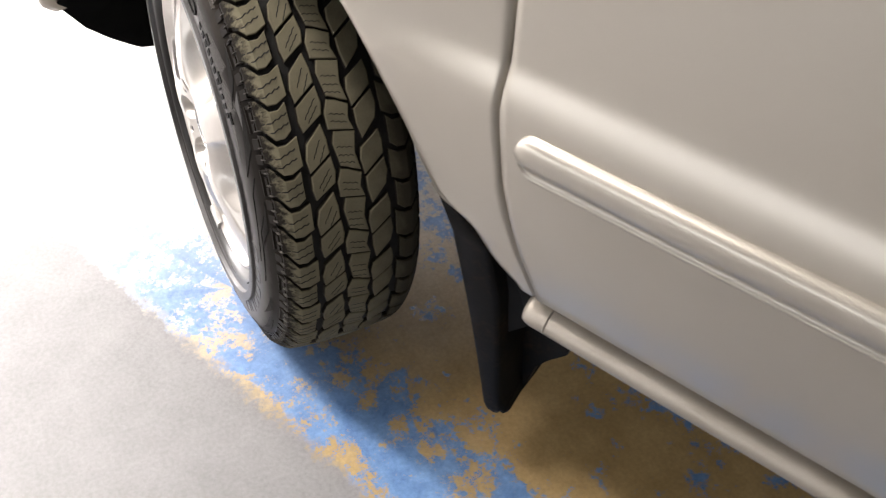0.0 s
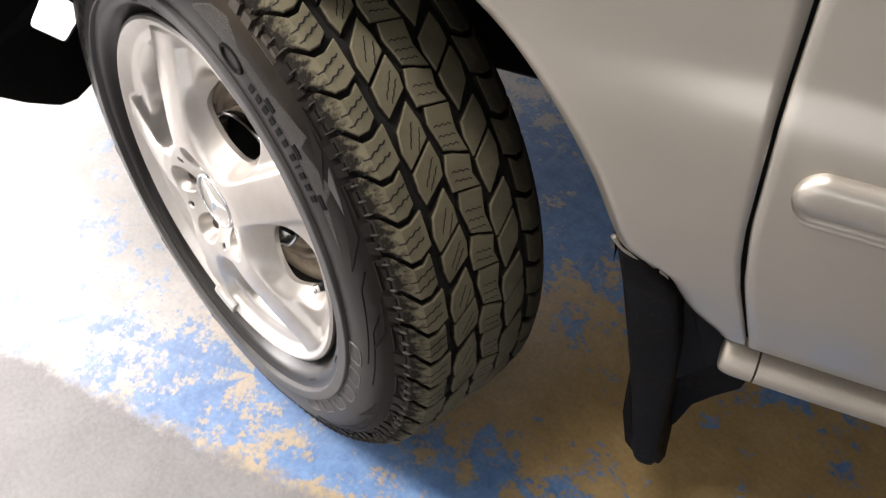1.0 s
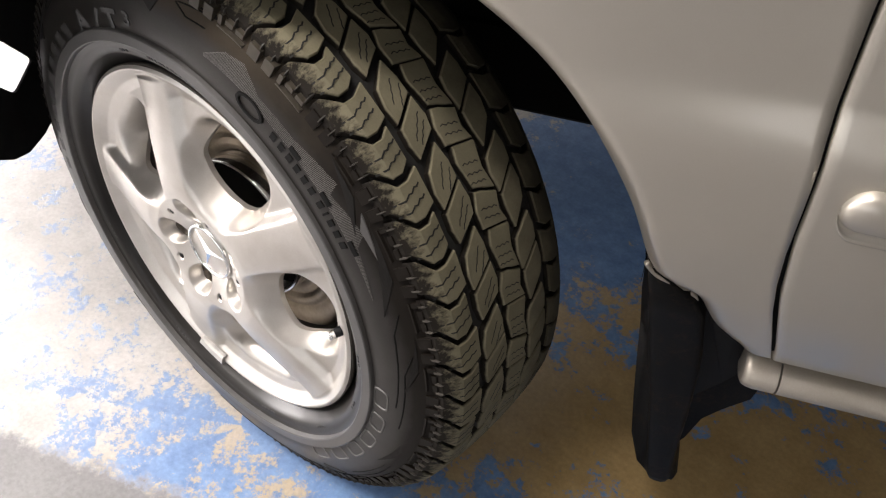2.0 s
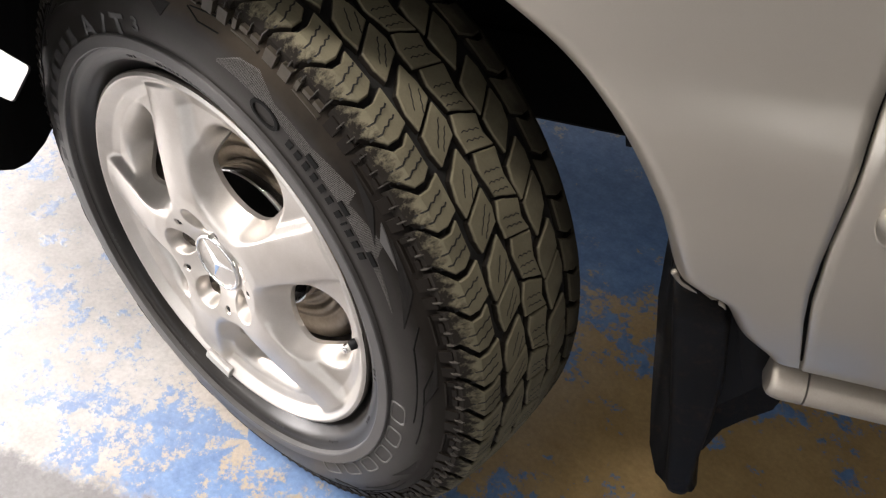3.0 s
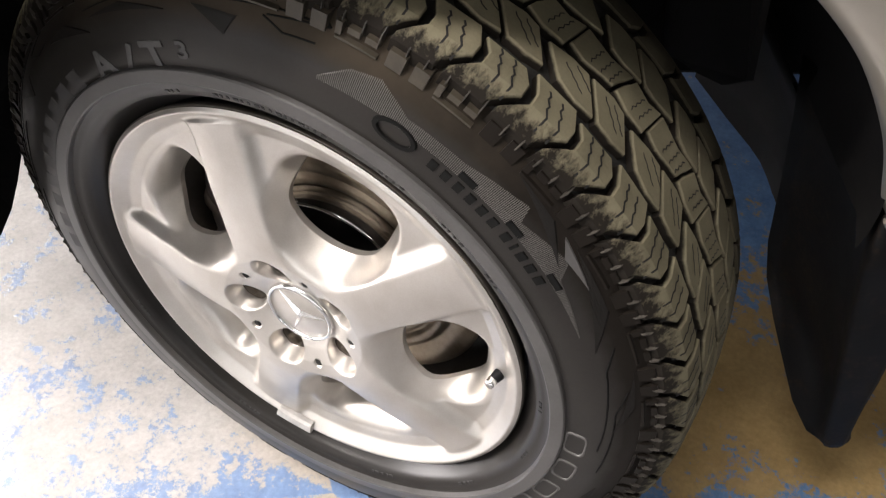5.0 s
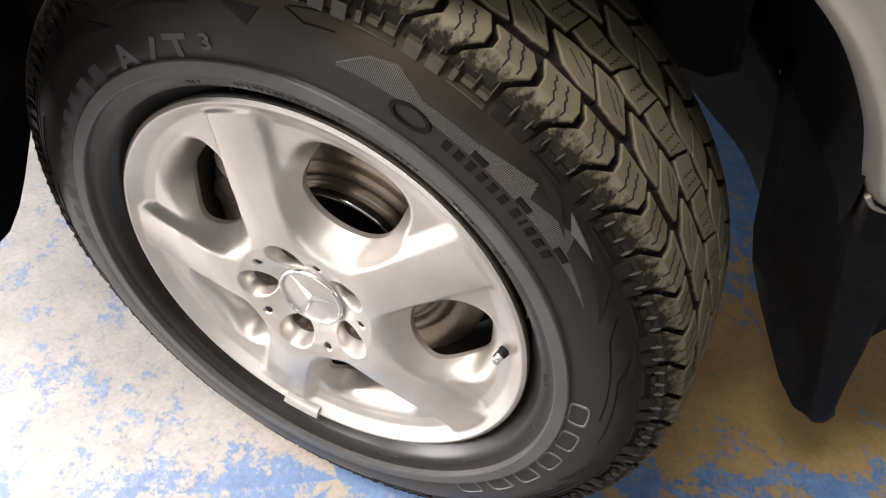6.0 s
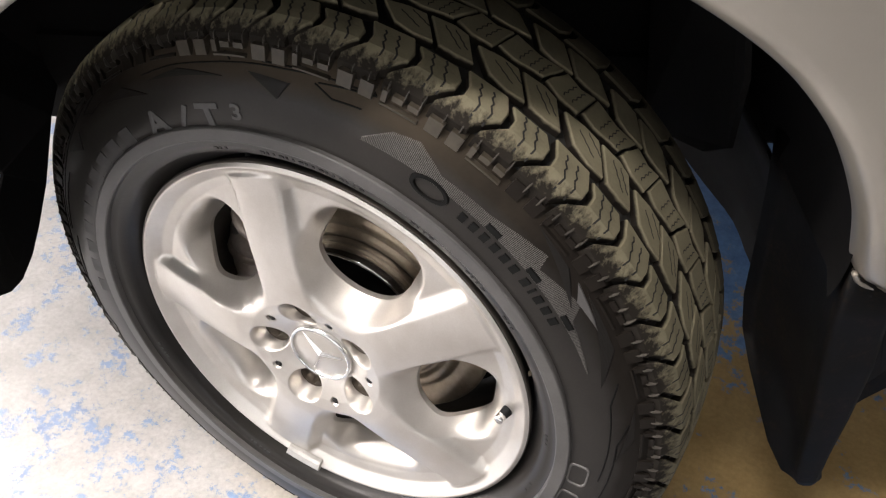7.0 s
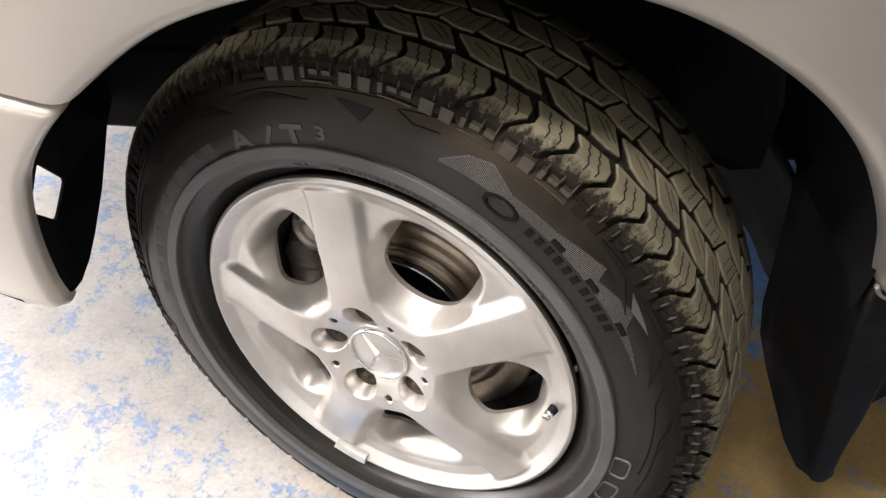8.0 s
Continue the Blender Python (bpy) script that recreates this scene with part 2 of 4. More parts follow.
class Build:
    """Collects vertices and faces of one mesh."""

    def __init__(self):
        self.v, self.f = [], []

    def grid(self, rows, close_u=False, close_v=False):
        n, k = len(rows), len(rows[0])
        base = len(self.v)
        for r in rows:
            self.v.extend(tuple(p) for p in r)
        for i in range(n if close_v else n - 1):
            for j in range(k if close_u else k - 1):
                a, b = base + i * k + j, base + i * k + (j + 1) % k
                c, d = base + (i + 1) % n * k + (j + 1) % k, base + (i + 1) % n * k + j
                self.f.append((a, b, c, d))
        return self

    def prism(self, ring_a, ring_b, cap_a=True, cap_b=True):
        n, base = len(ring_a), len(self.v)
        self.v.extend(tuple(p) for p in (*ring_a, *ring_b))
        self.f.extend((base + i, base + (i + 1) % n, base + n + (i + 1) % n, base + n + i) for i in range(n))
        if cap_a:
            self.f.append(tuple(base + i for i in reversed(range(n))))
        if cap_b:
            self.f.append(tuple(base + n + i for i in range(n)))
        return self

    def box(self, x0, x1, y0, y1, z0, z1, bev=0.0):
        """A box whose top and bottom rings are drawn in by bev."""
        def ring(z, d):
            return [(x0 + d, y0 + d, z), (x1 - d, y0 + d, z), (x1 - d, y1 - d, z), (x0 + d, y1 - d, z)]
        if bev:
            rings = [ring(z0, bev), ring(z0 + bev, 0), ring(z1 - bev, 0), ring(z1, bev)]
        else:
            rings = [ring(z0, 0), ring(z1, 0)]
        for i in range(len(rings) - 1):
            self.prism(rings[i], rings[i + 1], i == 0, i == len(rings) - 2)
        return self

    def tube(self, points, radius, sides=12, caps=True):
        pts = [Vector(p) for p in points]
        rad = radius if isinstance(radius, (list, tuple)) else [radius] * len(pts)
        rows = []
        up = Vector((0, 0, 1))
        for i, p in enumerate(pts):
            d = (pts[min(i + 1, len(pts) - 1)] - pts[max(i - 1, 0)]).normalized()
            side = d.cross(up if abs(d.z) < 0.95 else Vector((0, 1, 0))).normalized()
            top = side.cross(d)
            rows.append([p + rad[i] * (math.cos(a) * side + math.sin(a) * top) for a in (2 * math.pi * j / sides for j in range(sides))])
        base = len(self.v)
        self.grid(rows, close_u=True)
        if caps:
            self.f.append(tuple(base + j for j in range(sides)))
            self.f.append(tuple(base + (len(pts) - 1) * sides + j for j in reversed(range(sides))))
        return self

    def lathe(self, profile, n, close=False):
        """profile: (r, y) pairs, turned about the y axis."""
        rows = []
        for k in range(n):
            a = 2 * math.pi * k / n
            rows.append([(r * math.cos(a), y, r * math.sin(a)) for r, y in profile])
        return self.grid(rows, close_u=close, close_v=True)

    def done(self, name, mat, smooth=False):
        me = mesh_of(name, self.v, self.f, mat, smooth)
        bm = bmesh.new()
        bm.from_mesh(me)
        bmesh.ops.recalc_face_normals(bm, faces=bm.faces)
        bm.to_mesh(me)
        bm.free()
        return me


def curve_through(keys, n):
    """n points spread over a smooth line through the keys (Catmull-Rom)."""
    k = np.array(keys, float)
    out = []
    for t in np.linspace(0, len(k) - 1, n):
        i = min(int(t), len(k) - 2)
        f = t - i
        p0, p1, p2, p3 = k[max(i - 1, 0)], k[i], k[i + 1], k[min(i + 2, len(k) - 1)]
        out.append(0.5 * (2 * p1 + (p2 - p0) * f + (2 * p0 - 5 * p1 + 4 * p2 - p3) * f**2 + (3 * p1 - p0 - 3 * p2 + p3) * f**3))
    return np.array(out)


def smooth_step(a, b, x):
    t = min(max((x - a) / (b - a), 0.0), 1.0)
    return t * t * (3 - 2 * t)


def on_wheel(deg, r, y):
    a = radians(deg)
    return (r * math.cos(a), y, r * math.sin(a))


# ---- the place ----
def build_room():
    x0, x1, y0, y1 = -5.0, 6.0, -4.0, 7.0
    b = Build().grid([[(x, y, 0) for x in np.linspace(x0, x1, 12)] for y in np.linspace(y0, y1, 12)])
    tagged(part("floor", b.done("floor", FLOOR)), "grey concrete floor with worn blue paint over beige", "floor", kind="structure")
    t = 0.2
    g0, g1, gz = GATE[:3]
    w0, w1, v0, v1 = FILL_WINDOW[:4]
    for name, boxes in (("wall_north", [(x0 - t, x1 + t, y1, y1 + t, 0, CEILING)]), ("wall_south", [(x0 - t, w0, y0 - t, y0, 0, CEILING), (w1, x1 + t, y0 - t, y0, 0, CEILING), (w0, w1, y0 - t, y0, 0, v0), (w0, w1, y0 - t, y0, v1, CEILING)]), ("wall_east", [(x1, x1 + t, y0, y1, 0, CEILING)]),
                        ("wall_west", [(x0 - t, x0, y0, g0, 0, CEILING), (x0 - t, x0, g1, y1, 0, CEILING), (x0 - t, x0, g0, g1, gz, CEILING)])):
        b = Build()
        for box in boxes:
            b.box(*box)
        label = "plain painted wall with an unseen gateway, assumed for light" if name == "wall_west" else "plain painted wall with an unseen window, added for light" if name == "wall_south" else "plain grey painted garage wall"
        tagged(part(name, b.done(name, WALL)), label, "wall", kind="structure")
    sheet = mesh_of("backdrop", [(x0 - 2, g0 - 3, -0.5), (x0 - 2, g1 + 3, -0.5), (x0 - 2, g1 + 3, 4), (x0 - 2, g0 - 3, 4)], [(0, 1, 2, 3)], DAY)
    tagged(part("backdrop", sheet), "unseen glowing sheet added outside the gateway", "backdrop", kind="structure")
    sheet = mesh_of("backdrop", [(w0 - 2, y0 - 2, 0), (w1 + 2, y0 - 2, 0), (w1 + 2, y0 - 2, 4), (w0 - 2, y0 - 2, 4)], [(0, 1, 2, 3)], DAY)
    tagged(part("backdrop", sheet), "unseen glowing sheet added outside the window", "backdrop", kind="structure")
    tagged(part("ceiling", Build().box(x0 - t, x1 + t, y0 - t, y1 + t, CEILING, CEILING + t).done("ceiling", SLAB)), "plain concrete garage ceiling", "ceiling", kind="structure")


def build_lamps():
    # none of these lamps is in view; they are added for light
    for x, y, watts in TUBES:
        lamp = new("added_ceiling_lamp")
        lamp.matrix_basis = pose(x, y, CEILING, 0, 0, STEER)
        tagged(lamp, "unseen fluorescent lamp under the ceiling, added for light", "ceiling lamp", "ceiling lamps")
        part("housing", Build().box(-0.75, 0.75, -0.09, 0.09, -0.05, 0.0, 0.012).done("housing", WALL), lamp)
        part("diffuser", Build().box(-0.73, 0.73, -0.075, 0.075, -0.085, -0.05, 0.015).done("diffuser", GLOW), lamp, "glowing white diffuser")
        data = bpy.data.lights.new("added_tube_light", "AREA")
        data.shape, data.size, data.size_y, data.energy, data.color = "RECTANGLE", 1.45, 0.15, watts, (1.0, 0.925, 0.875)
        ob = new("added_tube_light", data)
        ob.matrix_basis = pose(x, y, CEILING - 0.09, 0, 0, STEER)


def build_opening_lights():
    g0, g1, gz, watts = GATE
    w0, w1, v0, v1, less = FILL_WINDOW
    # the window lamp is added to light the car's side from behind the camera
    for name, size, energy, color, m in (("assumed_gate_light", (g1 - g0 - 0.1, gz - 0.1), watts, (1.0, 0.95, 0.925), look((-4.98, (g0 + g1) / 2, gz / 2), (0, (g0 + g1) / 2, gz / 2))),
                                         ("added_window_light", (w1 - w0 - 0.1, v1 - v0 - 0.1), less, (1.0, 0.915, 0.865), look(((w0 + w1) / 2, -3.98, (v0 + v1) / 2), ((w0 + w1) / 2, 0, (v0 + v1) / 2)))):
        data = bpy.data.lights.new(name, "AREA")
        data.shape, data.size, data.size_y, data.energy, data.color = "RECTANGLE", *size, energy, color
        new(name, data).matrix_basis = m


build_room()
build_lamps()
build_opening_lights()


# ---- the car: its own axes run to the rear (x), inwards (y) and up ----
car = new("car")
car.matrix_basis = pose(0, 0, 0, 0, 0, STEER)
tagged(car, "champagne silver off-road car with its front wheel turned", "car")
WHEEL = pose(0, 0, HUB, 0, 0, -STEER)

SIDE_Z = [0.34, 0.42, 0.50, 0.58, 0.66, 0.685, 0.70, 0.73, 0.80, 0.90, 1.02]
SIDE_Y = [-0.008, -0.030, -0.052, -0.068, -0.0775, -0.0785, -0.075, -0.0635, -0.0605, -0.056, -0.04]


def side(x, z):
    """How far the car's side lies inwards at a place along it and a height."""
    crease = float(np.interp(z, SIDE_Z, SIDE_Y))
    plain = -0.080 + 0.25 * max(z - 0.76, 0) ** 1.5 + (0.9 * max(0.70 - z, 0) ** 2 if x > 0.08 else 0.35 * max(0.70 - z, 0) ** 2)
    f = smooth_step(0.28, 0.56, x)
    y = crease * f + plain * (1 - f)
    return y + 0.9 * max(-0.15 - x, 0) ** 2


def arch(z):
    """Half opening of the wheel arch to the front and the rear at a height: x front, x rear."""
    q = min(max((z - 0.47) / 0.348, 0), 1)
    return 0.08 - 0.375 * (1 - q**2.4) ** (1 / 2.4), 0.08 + 0.375 * math.sqrt(1 - q * q)


def skin_rows(lip, outer, steps, roll=0.020):
    """Rows of a panel from a rolled lip to its outer line; both are lists of (x, z)."""
    rows = []
    for (lx, lz), (ox, oz) in zip(lip, outer):
        d = math.hypot(ox - lx, oz - lz)
        ux, uz = ((ox - lx) / d, (oz - lz) / d) if d > 1e-6 else (0, 0)
        r = min(roll, 0.6 * d)
        row = [(lx, side(lx, lz) + roll + 0.010, lz)]
        for a in (0, 18, 36, 54, 72, 90):
            e = r * (1 - math.cos(radians(a)))
            x, z = lx + ux * e * 1.0, lz + uz * e * 1.0
            s = r * (1 - math.sin(radians(a)))
            row.append((x, side(x, z) + s, z))
        for v in np.linspace(0, 1, steps)[1:]:
            x, z = lx + ux * (r + (d - r) * v), lz + uz * (r + (d - r) * v)
            row.append((x, side(x, z), z))
        row.append((row[-1][0], row[-1][1] + 0.02, row[-1][2]))
        rows.append(row)
    return rows


GAP = [(0.545, 1.0), (0.545, 0.80), (0.549, 0.70), (0.557, 0.60), (0.569, 0.53), (0.584, 0.475), (0.597, 0.428)]


def build_fender():
    lip_keys = [(-0.228, 0.70), (-0.148, 0.768), (-0.03, 0.807), (0.08, 0.818), (0.20, 0.800), (0.30, 0.752), (0.374, 0.688), (0.427, 0.607), (0.459, 0.53),
                (0.475, 0.513), (0.507, 0.499), (0.535, 0.455), (0.568, 0.427)]
    outer_keys = [(-0.62, 0.735), (-0.62, 0.95), (-0.25, 1.0), (0.08, 1.0), (0.30, 1.0), (0.545, 1.0), (0.545, 0.80), (0.549, 0.70), (0.558, 0.59),
                  (0.564, 0.55), (0.573, 0.51), (0.585, 0.47), (0.597, 0.428)]
    rows = skin_rows(curve_through(lip_keys, 121), [tuple(p) for p in np.stack([np.interp(np.linspace(0, 12, 121), range(13), [k[i] for k in outer_keys]) for i in (0, 1)], 1)], 14)
    part("fender", Build().grid(rows).done("fender", PAINT, True), car, "champagne silver front fender with a flared arch")


def build_bumper():
    zs = np.linspace(0.692, 0.462, 26)
    lip = [(arch(z)[0] - 0.012 * min(1, (0.692 - z) / 0.08), z) for z in zs] + [(-0.305, 0.446), (-0.303, 0.437)]
    outer = [(-0.75, 0.728 - 0.345 * i / 27) for i in range(28)]
    rows = skin_rows(lip, outer, 20, 0.013)
    # the top edge turns in along the joint with the fender, the bottom edge turns under
    top = [(x, y + 0.02, z + 0.002) for x, y, z in rows[0]]
    low = [(x, y + 0.012, z - 0.010) for x, y, z in rows[-1]]
    low2 = [(x, y + 0.014 + min(0.6 * max(-0.31 - x, 0), 0.046), z - 0.012) for x, y, z in rows[-1]]
    curl = curve_through([(-0.345, 0.427), (-0.330, 0.430), (-0.320, 0.434), (-0.314, 0.438), (-0.310, 0.443)], 20)
    part("bumper_end", Build().tube([(x, side(x, z) + 0.012 + 0.4 * max(x + 0.300, 0), z) for x, z in curl], [0.010 - 0.00042 * i for i in range(20)], 12).done("bumper_end", PAINT, True), car, "rounded lower end of the bumper")
    part("bumper", Build().grid([top, *rows, low, low2]).done("bumper", PAINT, True), car, "champagne silver front bumper corner")


def build_door():
    zs = np.concatenate([np.linspace(0.425, 0.66, 14), np.linspace(0.67, 0.76, 12), np.linspace(0.78, 1.0, 8)])
    g = sorted(GAP, key=lambda p: p[1])
    rows = []
    for z in zs:
        x0 = float(np.interp(z, [p[1] for p in g], [p[0] for p in g])) + 0.0034
        row = [(x0 + 0.001, side(x0, z) + 0.03, z), (x0, side(x0, z) + 0.002, z), (x0 + 0.002, side(x0, z), z)]
        row += [(x, side(x, z), z) for x in np.linspace(x0 + 0.01, 1.72, 24)]
        rows.append(row)
    # a black strip stands in for the shade inside the door gap
    dark_strip = []
    for z in np.linspace(0.43, 1.0, 30):
        x0 = float(np.interp(z, [p[1] for p in g], [p[0] for p in g]))
        dark_strip.append([(x0 + dx, side(x0, z) + dy, z) for dx, dy in ((-0.008, 0.016), (-0.004, 0.009), (0.008, 0.009), (0.012, 0.016))])
    part("gap_shade_strip", Build().grid(dark_strip).done("gap_shade_strip", LINER, True), car, "black strip that puts the shade into the door gap")
    low = [(x, y + 0.004, z - 0.004) for x, y, z in rows[0]]
    low2 = [(x, y + 0.05, z - 0.005) for x, y, z in rows[0]]
    door = part("door", Build().grid([low2, low, *rows]).done("door", PAINT, True), car, "champagne silver front door with a moulded strip")
    # the strip: a profile of height and bulge, drawn together at its rounded end
    prof = [(-0.031, -0.004), (-0.0305, 0.003), (-0.028, 0.0045), (-0.0255, 0.003), (-0.024, 0.0005), (-0.019, 0.001), (-0.016, 0.005), (-0.011, 0.0095), (-0.002, 0.0125),
            (0.009, 0.0130), (0.0175, 0.0105), (0.0220, 0.006), (0.0238, 0.0), (0.0243, -0.004)]
    rows = []
    for x in np.concatenate([0.577 + 0.020 * (1 - np.cos(np.linspace(0, math.pi / 2, 12))), np.linspace(0.60, 1.70, 16)]):
        u = min((x - 0.577) / 0.020, 1.0)
        k = math.sqrt(max(1 - (1 - u) ** 2, 0.0)) if u < 1 else 1.0
        k = max(k, 0.03)
        rows.append([(x, side(x, 0.653 + q * k) - p * (0.3 + 0.7 * k), 0.653 + q * k) for q, p in prof])
    part("rub_strip", Build().grid(rows).done("rub_strip", PAINT, True), door, "raised strip in the door's colour")


def build_sill():
    for name, xs in (("sill_end", [0.583, 0.585, 0.589, 0.596, 0.6155]), ("sill_trim", [0.6175, 0.62, 1.0, 1.4, 1.9])):
        rows = []
        for i, x in enumerate(xs):
            k = [0.80, 0.90, 0.96, 1.0, 1.0][i] if name == "sill_end" else 1.0
            rows.append([(x, 0.004 + 0.035 * k * math.cos(a), 0.3825 + 0.0225 * k * math.sin(a)) for a in (2 * math.pi * j / 20 for j in range(20))])
        b = Build().grid(rows, close_u=True)
        for ring in (rows[0], rows[-1]):
            b.f.append(tuple(len(b.v) + j for j in range(20)))
            b.v.extend(ring)
        part(name, b.done(name, SILL, True), car, "dull silver painted sill moulding")


def build_mudflap():
    """A thick moulded flap: an outer edge that follows the fender, a front and a rear face."""
    # height, front edge outside, front edge inside, inner width, rear edge
    keys = [(0.522, 0.460, 0.452, 0.170, 0.505), (0.450, 0.474, 0.464, 0.170, 0.528), (0.370, 0.492, 0.475, 0.170, 0.545), (0.280, 0.512, 0.485, 0.168, 0.554), (0.230, 0.522, 0.495, 0.160, 0.557),
            (0.206, 0.526, 0.500, 0.121, 0.559), (0.188, 0.530, 0.505, 0.074, 0.561), (0.170, 0.533, 0.511, 0.034, 0.563), (0.154, 0.536, 0.524, 0.006, 0.565), (0.147, 0.540, 0.536, 0.003, 0.563)]
    b, rows = Build(), []
    for i, (z, fx, ix, w, rx) in enumerate(keys):
        y0 = side(0.5, z) + 0.010 if z > 0.40 else -0.022 + 0.012 * (0.40 - z) / 0.26
        e, rz = 0.007, 0.500 if i == 0 else z
        low = float(np.interp(z, [0.147, 0.170, 0.188, 0.206, 0.230, 0.280], [0.147, 0.163, 0.165, 0.175, 0.215, 0.280])) if z < 0.28 else rz   # the rear face hangs lower on its inner side
        cup = 0.016 * min(max(w - 0.02, 0) / 0.12, 1)
        across = [(ix + (fx - ix) * u + cup * math.sin(math.pi * u) ** 0.6, w + (y0 + e - w) * u, z) for u in (0.12, 0.3, 0.5, 0.7, 0.88)]
        rows.append([(ix, w, z), *across, (fx, y0 + e, z), (fx + 0.3 * e, y0 + 0.3 * e, z), (fx + e, y0, z), (rx - e, y0, rz), (rx - 0.3 * e, y0 + 0.3 * e, rz), (rx, y0 + e, rz),
                     (rx + 0.005, y0 + 0.5 * (w - y0), (rz + low) / 2), (rx + 0.008, w, low)])
    b.grid(rows, close_u=True)
    k = len(rows[0])
    b.f.append(tuple(range(k)))
    b.f.append(tuple((len(rows) - 1) * k + j for j in reversed(range(k))))
    flap = part("mudflap", b.done("mudflap", FLAP, True), car, "black moulded plastic mudflap brown with road dirt")
    # web that runs from the flap to the end of the sill
    w = Build()
    w.prism([(0.515, -0.004, 0.488), (0.533, -0.002, 0.452), (0.566, 0.004, 0.424), (0.60, 0.012, 0.415), (0.60, 0.014, 0.36), (0.578, 0.012, 0.325), (0.552, 0.004, 0.30)],
            [(0.515, 0.05, 0.488), (0.533, 0.05, 0.452), (0.566, 0.05, 0.424), (0.60, 0.05, 0.415), (0.60, 0.06, 0.36), (0.578, 0.06, 0.325), (0.552, 0.06, 0.30)])
    part("web", w.done("web", PLASTIC), flap)
    gusset = [(0.556, 0.31), (0.559, 0.17), (0.566, 0.160), (0.573, 0.176), (0.582, 0.220), (0.600, 0.248), (0.622, 0.275), (0.630, 0.335), (0.60, 0.365)]
    part("gusset", Build().prism([(x, 0.040, z) for x, z in gusset], [(x, 0.052, z) for x, z in gusset]).done("gusset", FLAP), flap)
    edge = curve_through([(0.459, 0.529), (0.466, 0.519), (0.475, 0.512), (0.490, 0.507), (0.507, 0.498), (0.514, 0.489)], 24)
    part("bead", Build().tube([(x, side(x, z) + 0.012, z - 0.003) for x, z in edge], [0.0028] * 18 + [0.0026, 0.0022, 0.0017, 0.0012, 0.0008, 0.0005], 8).done("bead", SILL, True), flap, "thin silver bead along the fender's edge")


def build_wheel_well():
    """Liner round the wheel, the shields before and behind it, and the frame rail beyond."""
    rows = []
    for a in np.linspace(0, 143, 34):
        c, s = math.cos(radians(a)), math.sin(radians(a))
        x = 0.08 + 0.382 * (abs(c) ** (2 / 2.3 if c < 0 else 1)) * (1 if c > 0 else -1)
        z = 0.47 + 0.354 * s ** (2 / 2.3 if c < 0 else 1)
        lip = side(x, z)
        rows.append([(x, y, z + (0.02 if 0 < i < 5 else 0)) for i, y in enumerate((lip + 0.02, lip + (0.04 if c > -0.5 else 0.026), *(0.05 + w * 0.40 if c > -0.5 else lip + 0.028 + 0.004 * w for w in (0, 0.25, 0.62, 1))))])
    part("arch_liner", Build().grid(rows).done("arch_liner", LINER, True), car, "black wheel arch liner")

    def softened(corners):
        """A polygon with each corner cut to a short arc."""
        out, n = [], len(corners)
        for i in range(n):
            p, a, c = Vector(corners[i]), Vector(corners[i - 1]), Vector(corners[(i + 1) % n])
            u, w = p + (a - p).normalized() * 0.009, p + (c - p).normalized() * 0.009
            out += [tuple(u * (1 - t) ** 2 + p * (2 * t * (1 - t)) + w * t * t) for t in (0.0, 0.33, 0.67, 1.0)]
        return out

    # front shield with two openings: a fine sheet of cells from which the openings are left out
    outline = [(-0.03, 0.50), (0.037, 0.378), (0.08, 0.316), (0.120, 0.278), (0.155, 0.250), (0.178, 0.233), (0.21, 0.222), (0.25, 0.226), (0.285, 0.240), (0.34, 0.27), (0.41, 0.33), (0.47, 0.36), (0.47, 0.80), (-0.03, 0.80)]
    bm = bmesh.new()
    loops = [outline, softened([(0.252, 0.289), (0.306, 0.314), (0.246, 0.388), (0.196, 0.352)]), softened([(0.325, 0.421), (0.370, 0.430), (0.400, 0.470), (0.345, 0.500), (0.288, 0.447)])]
    edges = []
    for loop in loops:
        vs = [bm.verts.new((-0.40 if loop is outline else -0.43, y, z)) for y, z in loop]
        edges += [bm.edges.new((vs[i], vs[(i + 1) % len(vs)])) for i in range(len(vs))]
    bmesh.ops.triangle_fill(bm, use_beauty=True, edges=edges)
    ext = bmesh.ops.extrude_face_region(bm, geom=bm.faces[:])
    bmesh.ops.translate(bm, vec=(-0.004, 0, 0), verts=[g for g in ext["geom"] if isinstance(g, bmesh.types.BMVert)])
    bmesh.ops.recalc_face_normals(bm, faces=bm.faces)
    me = bpy.data.meshes.new("splash_shield")
    bm.to_mesh(me)
    bm.free()
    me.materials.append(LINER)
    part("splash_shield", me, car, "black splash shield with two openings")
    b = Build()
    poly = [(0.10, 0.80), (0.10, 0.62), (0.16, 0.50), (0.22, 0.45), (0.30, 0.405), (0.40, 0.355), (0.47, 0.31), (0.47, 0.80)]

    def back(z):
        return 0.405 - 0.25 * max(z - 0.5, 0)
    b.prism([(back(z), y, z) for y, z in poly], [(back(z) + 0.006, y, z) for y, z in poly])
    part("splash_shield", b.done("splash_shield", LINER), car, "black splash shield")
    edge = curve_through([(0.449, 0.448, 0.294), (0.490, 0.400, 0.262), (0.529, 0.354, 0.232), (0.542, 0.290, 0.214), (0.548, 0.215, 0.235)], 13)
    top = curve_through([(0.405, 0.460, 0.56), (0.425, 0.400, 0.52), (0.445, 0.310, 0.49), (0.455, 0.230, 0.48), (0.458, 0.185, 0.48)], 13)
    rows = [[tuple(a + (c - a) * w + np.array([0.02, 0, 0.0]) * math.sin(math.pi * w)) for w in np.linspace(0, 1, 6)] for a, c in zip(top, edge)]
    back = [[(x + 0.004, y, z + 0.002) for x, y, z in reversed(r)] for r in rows]
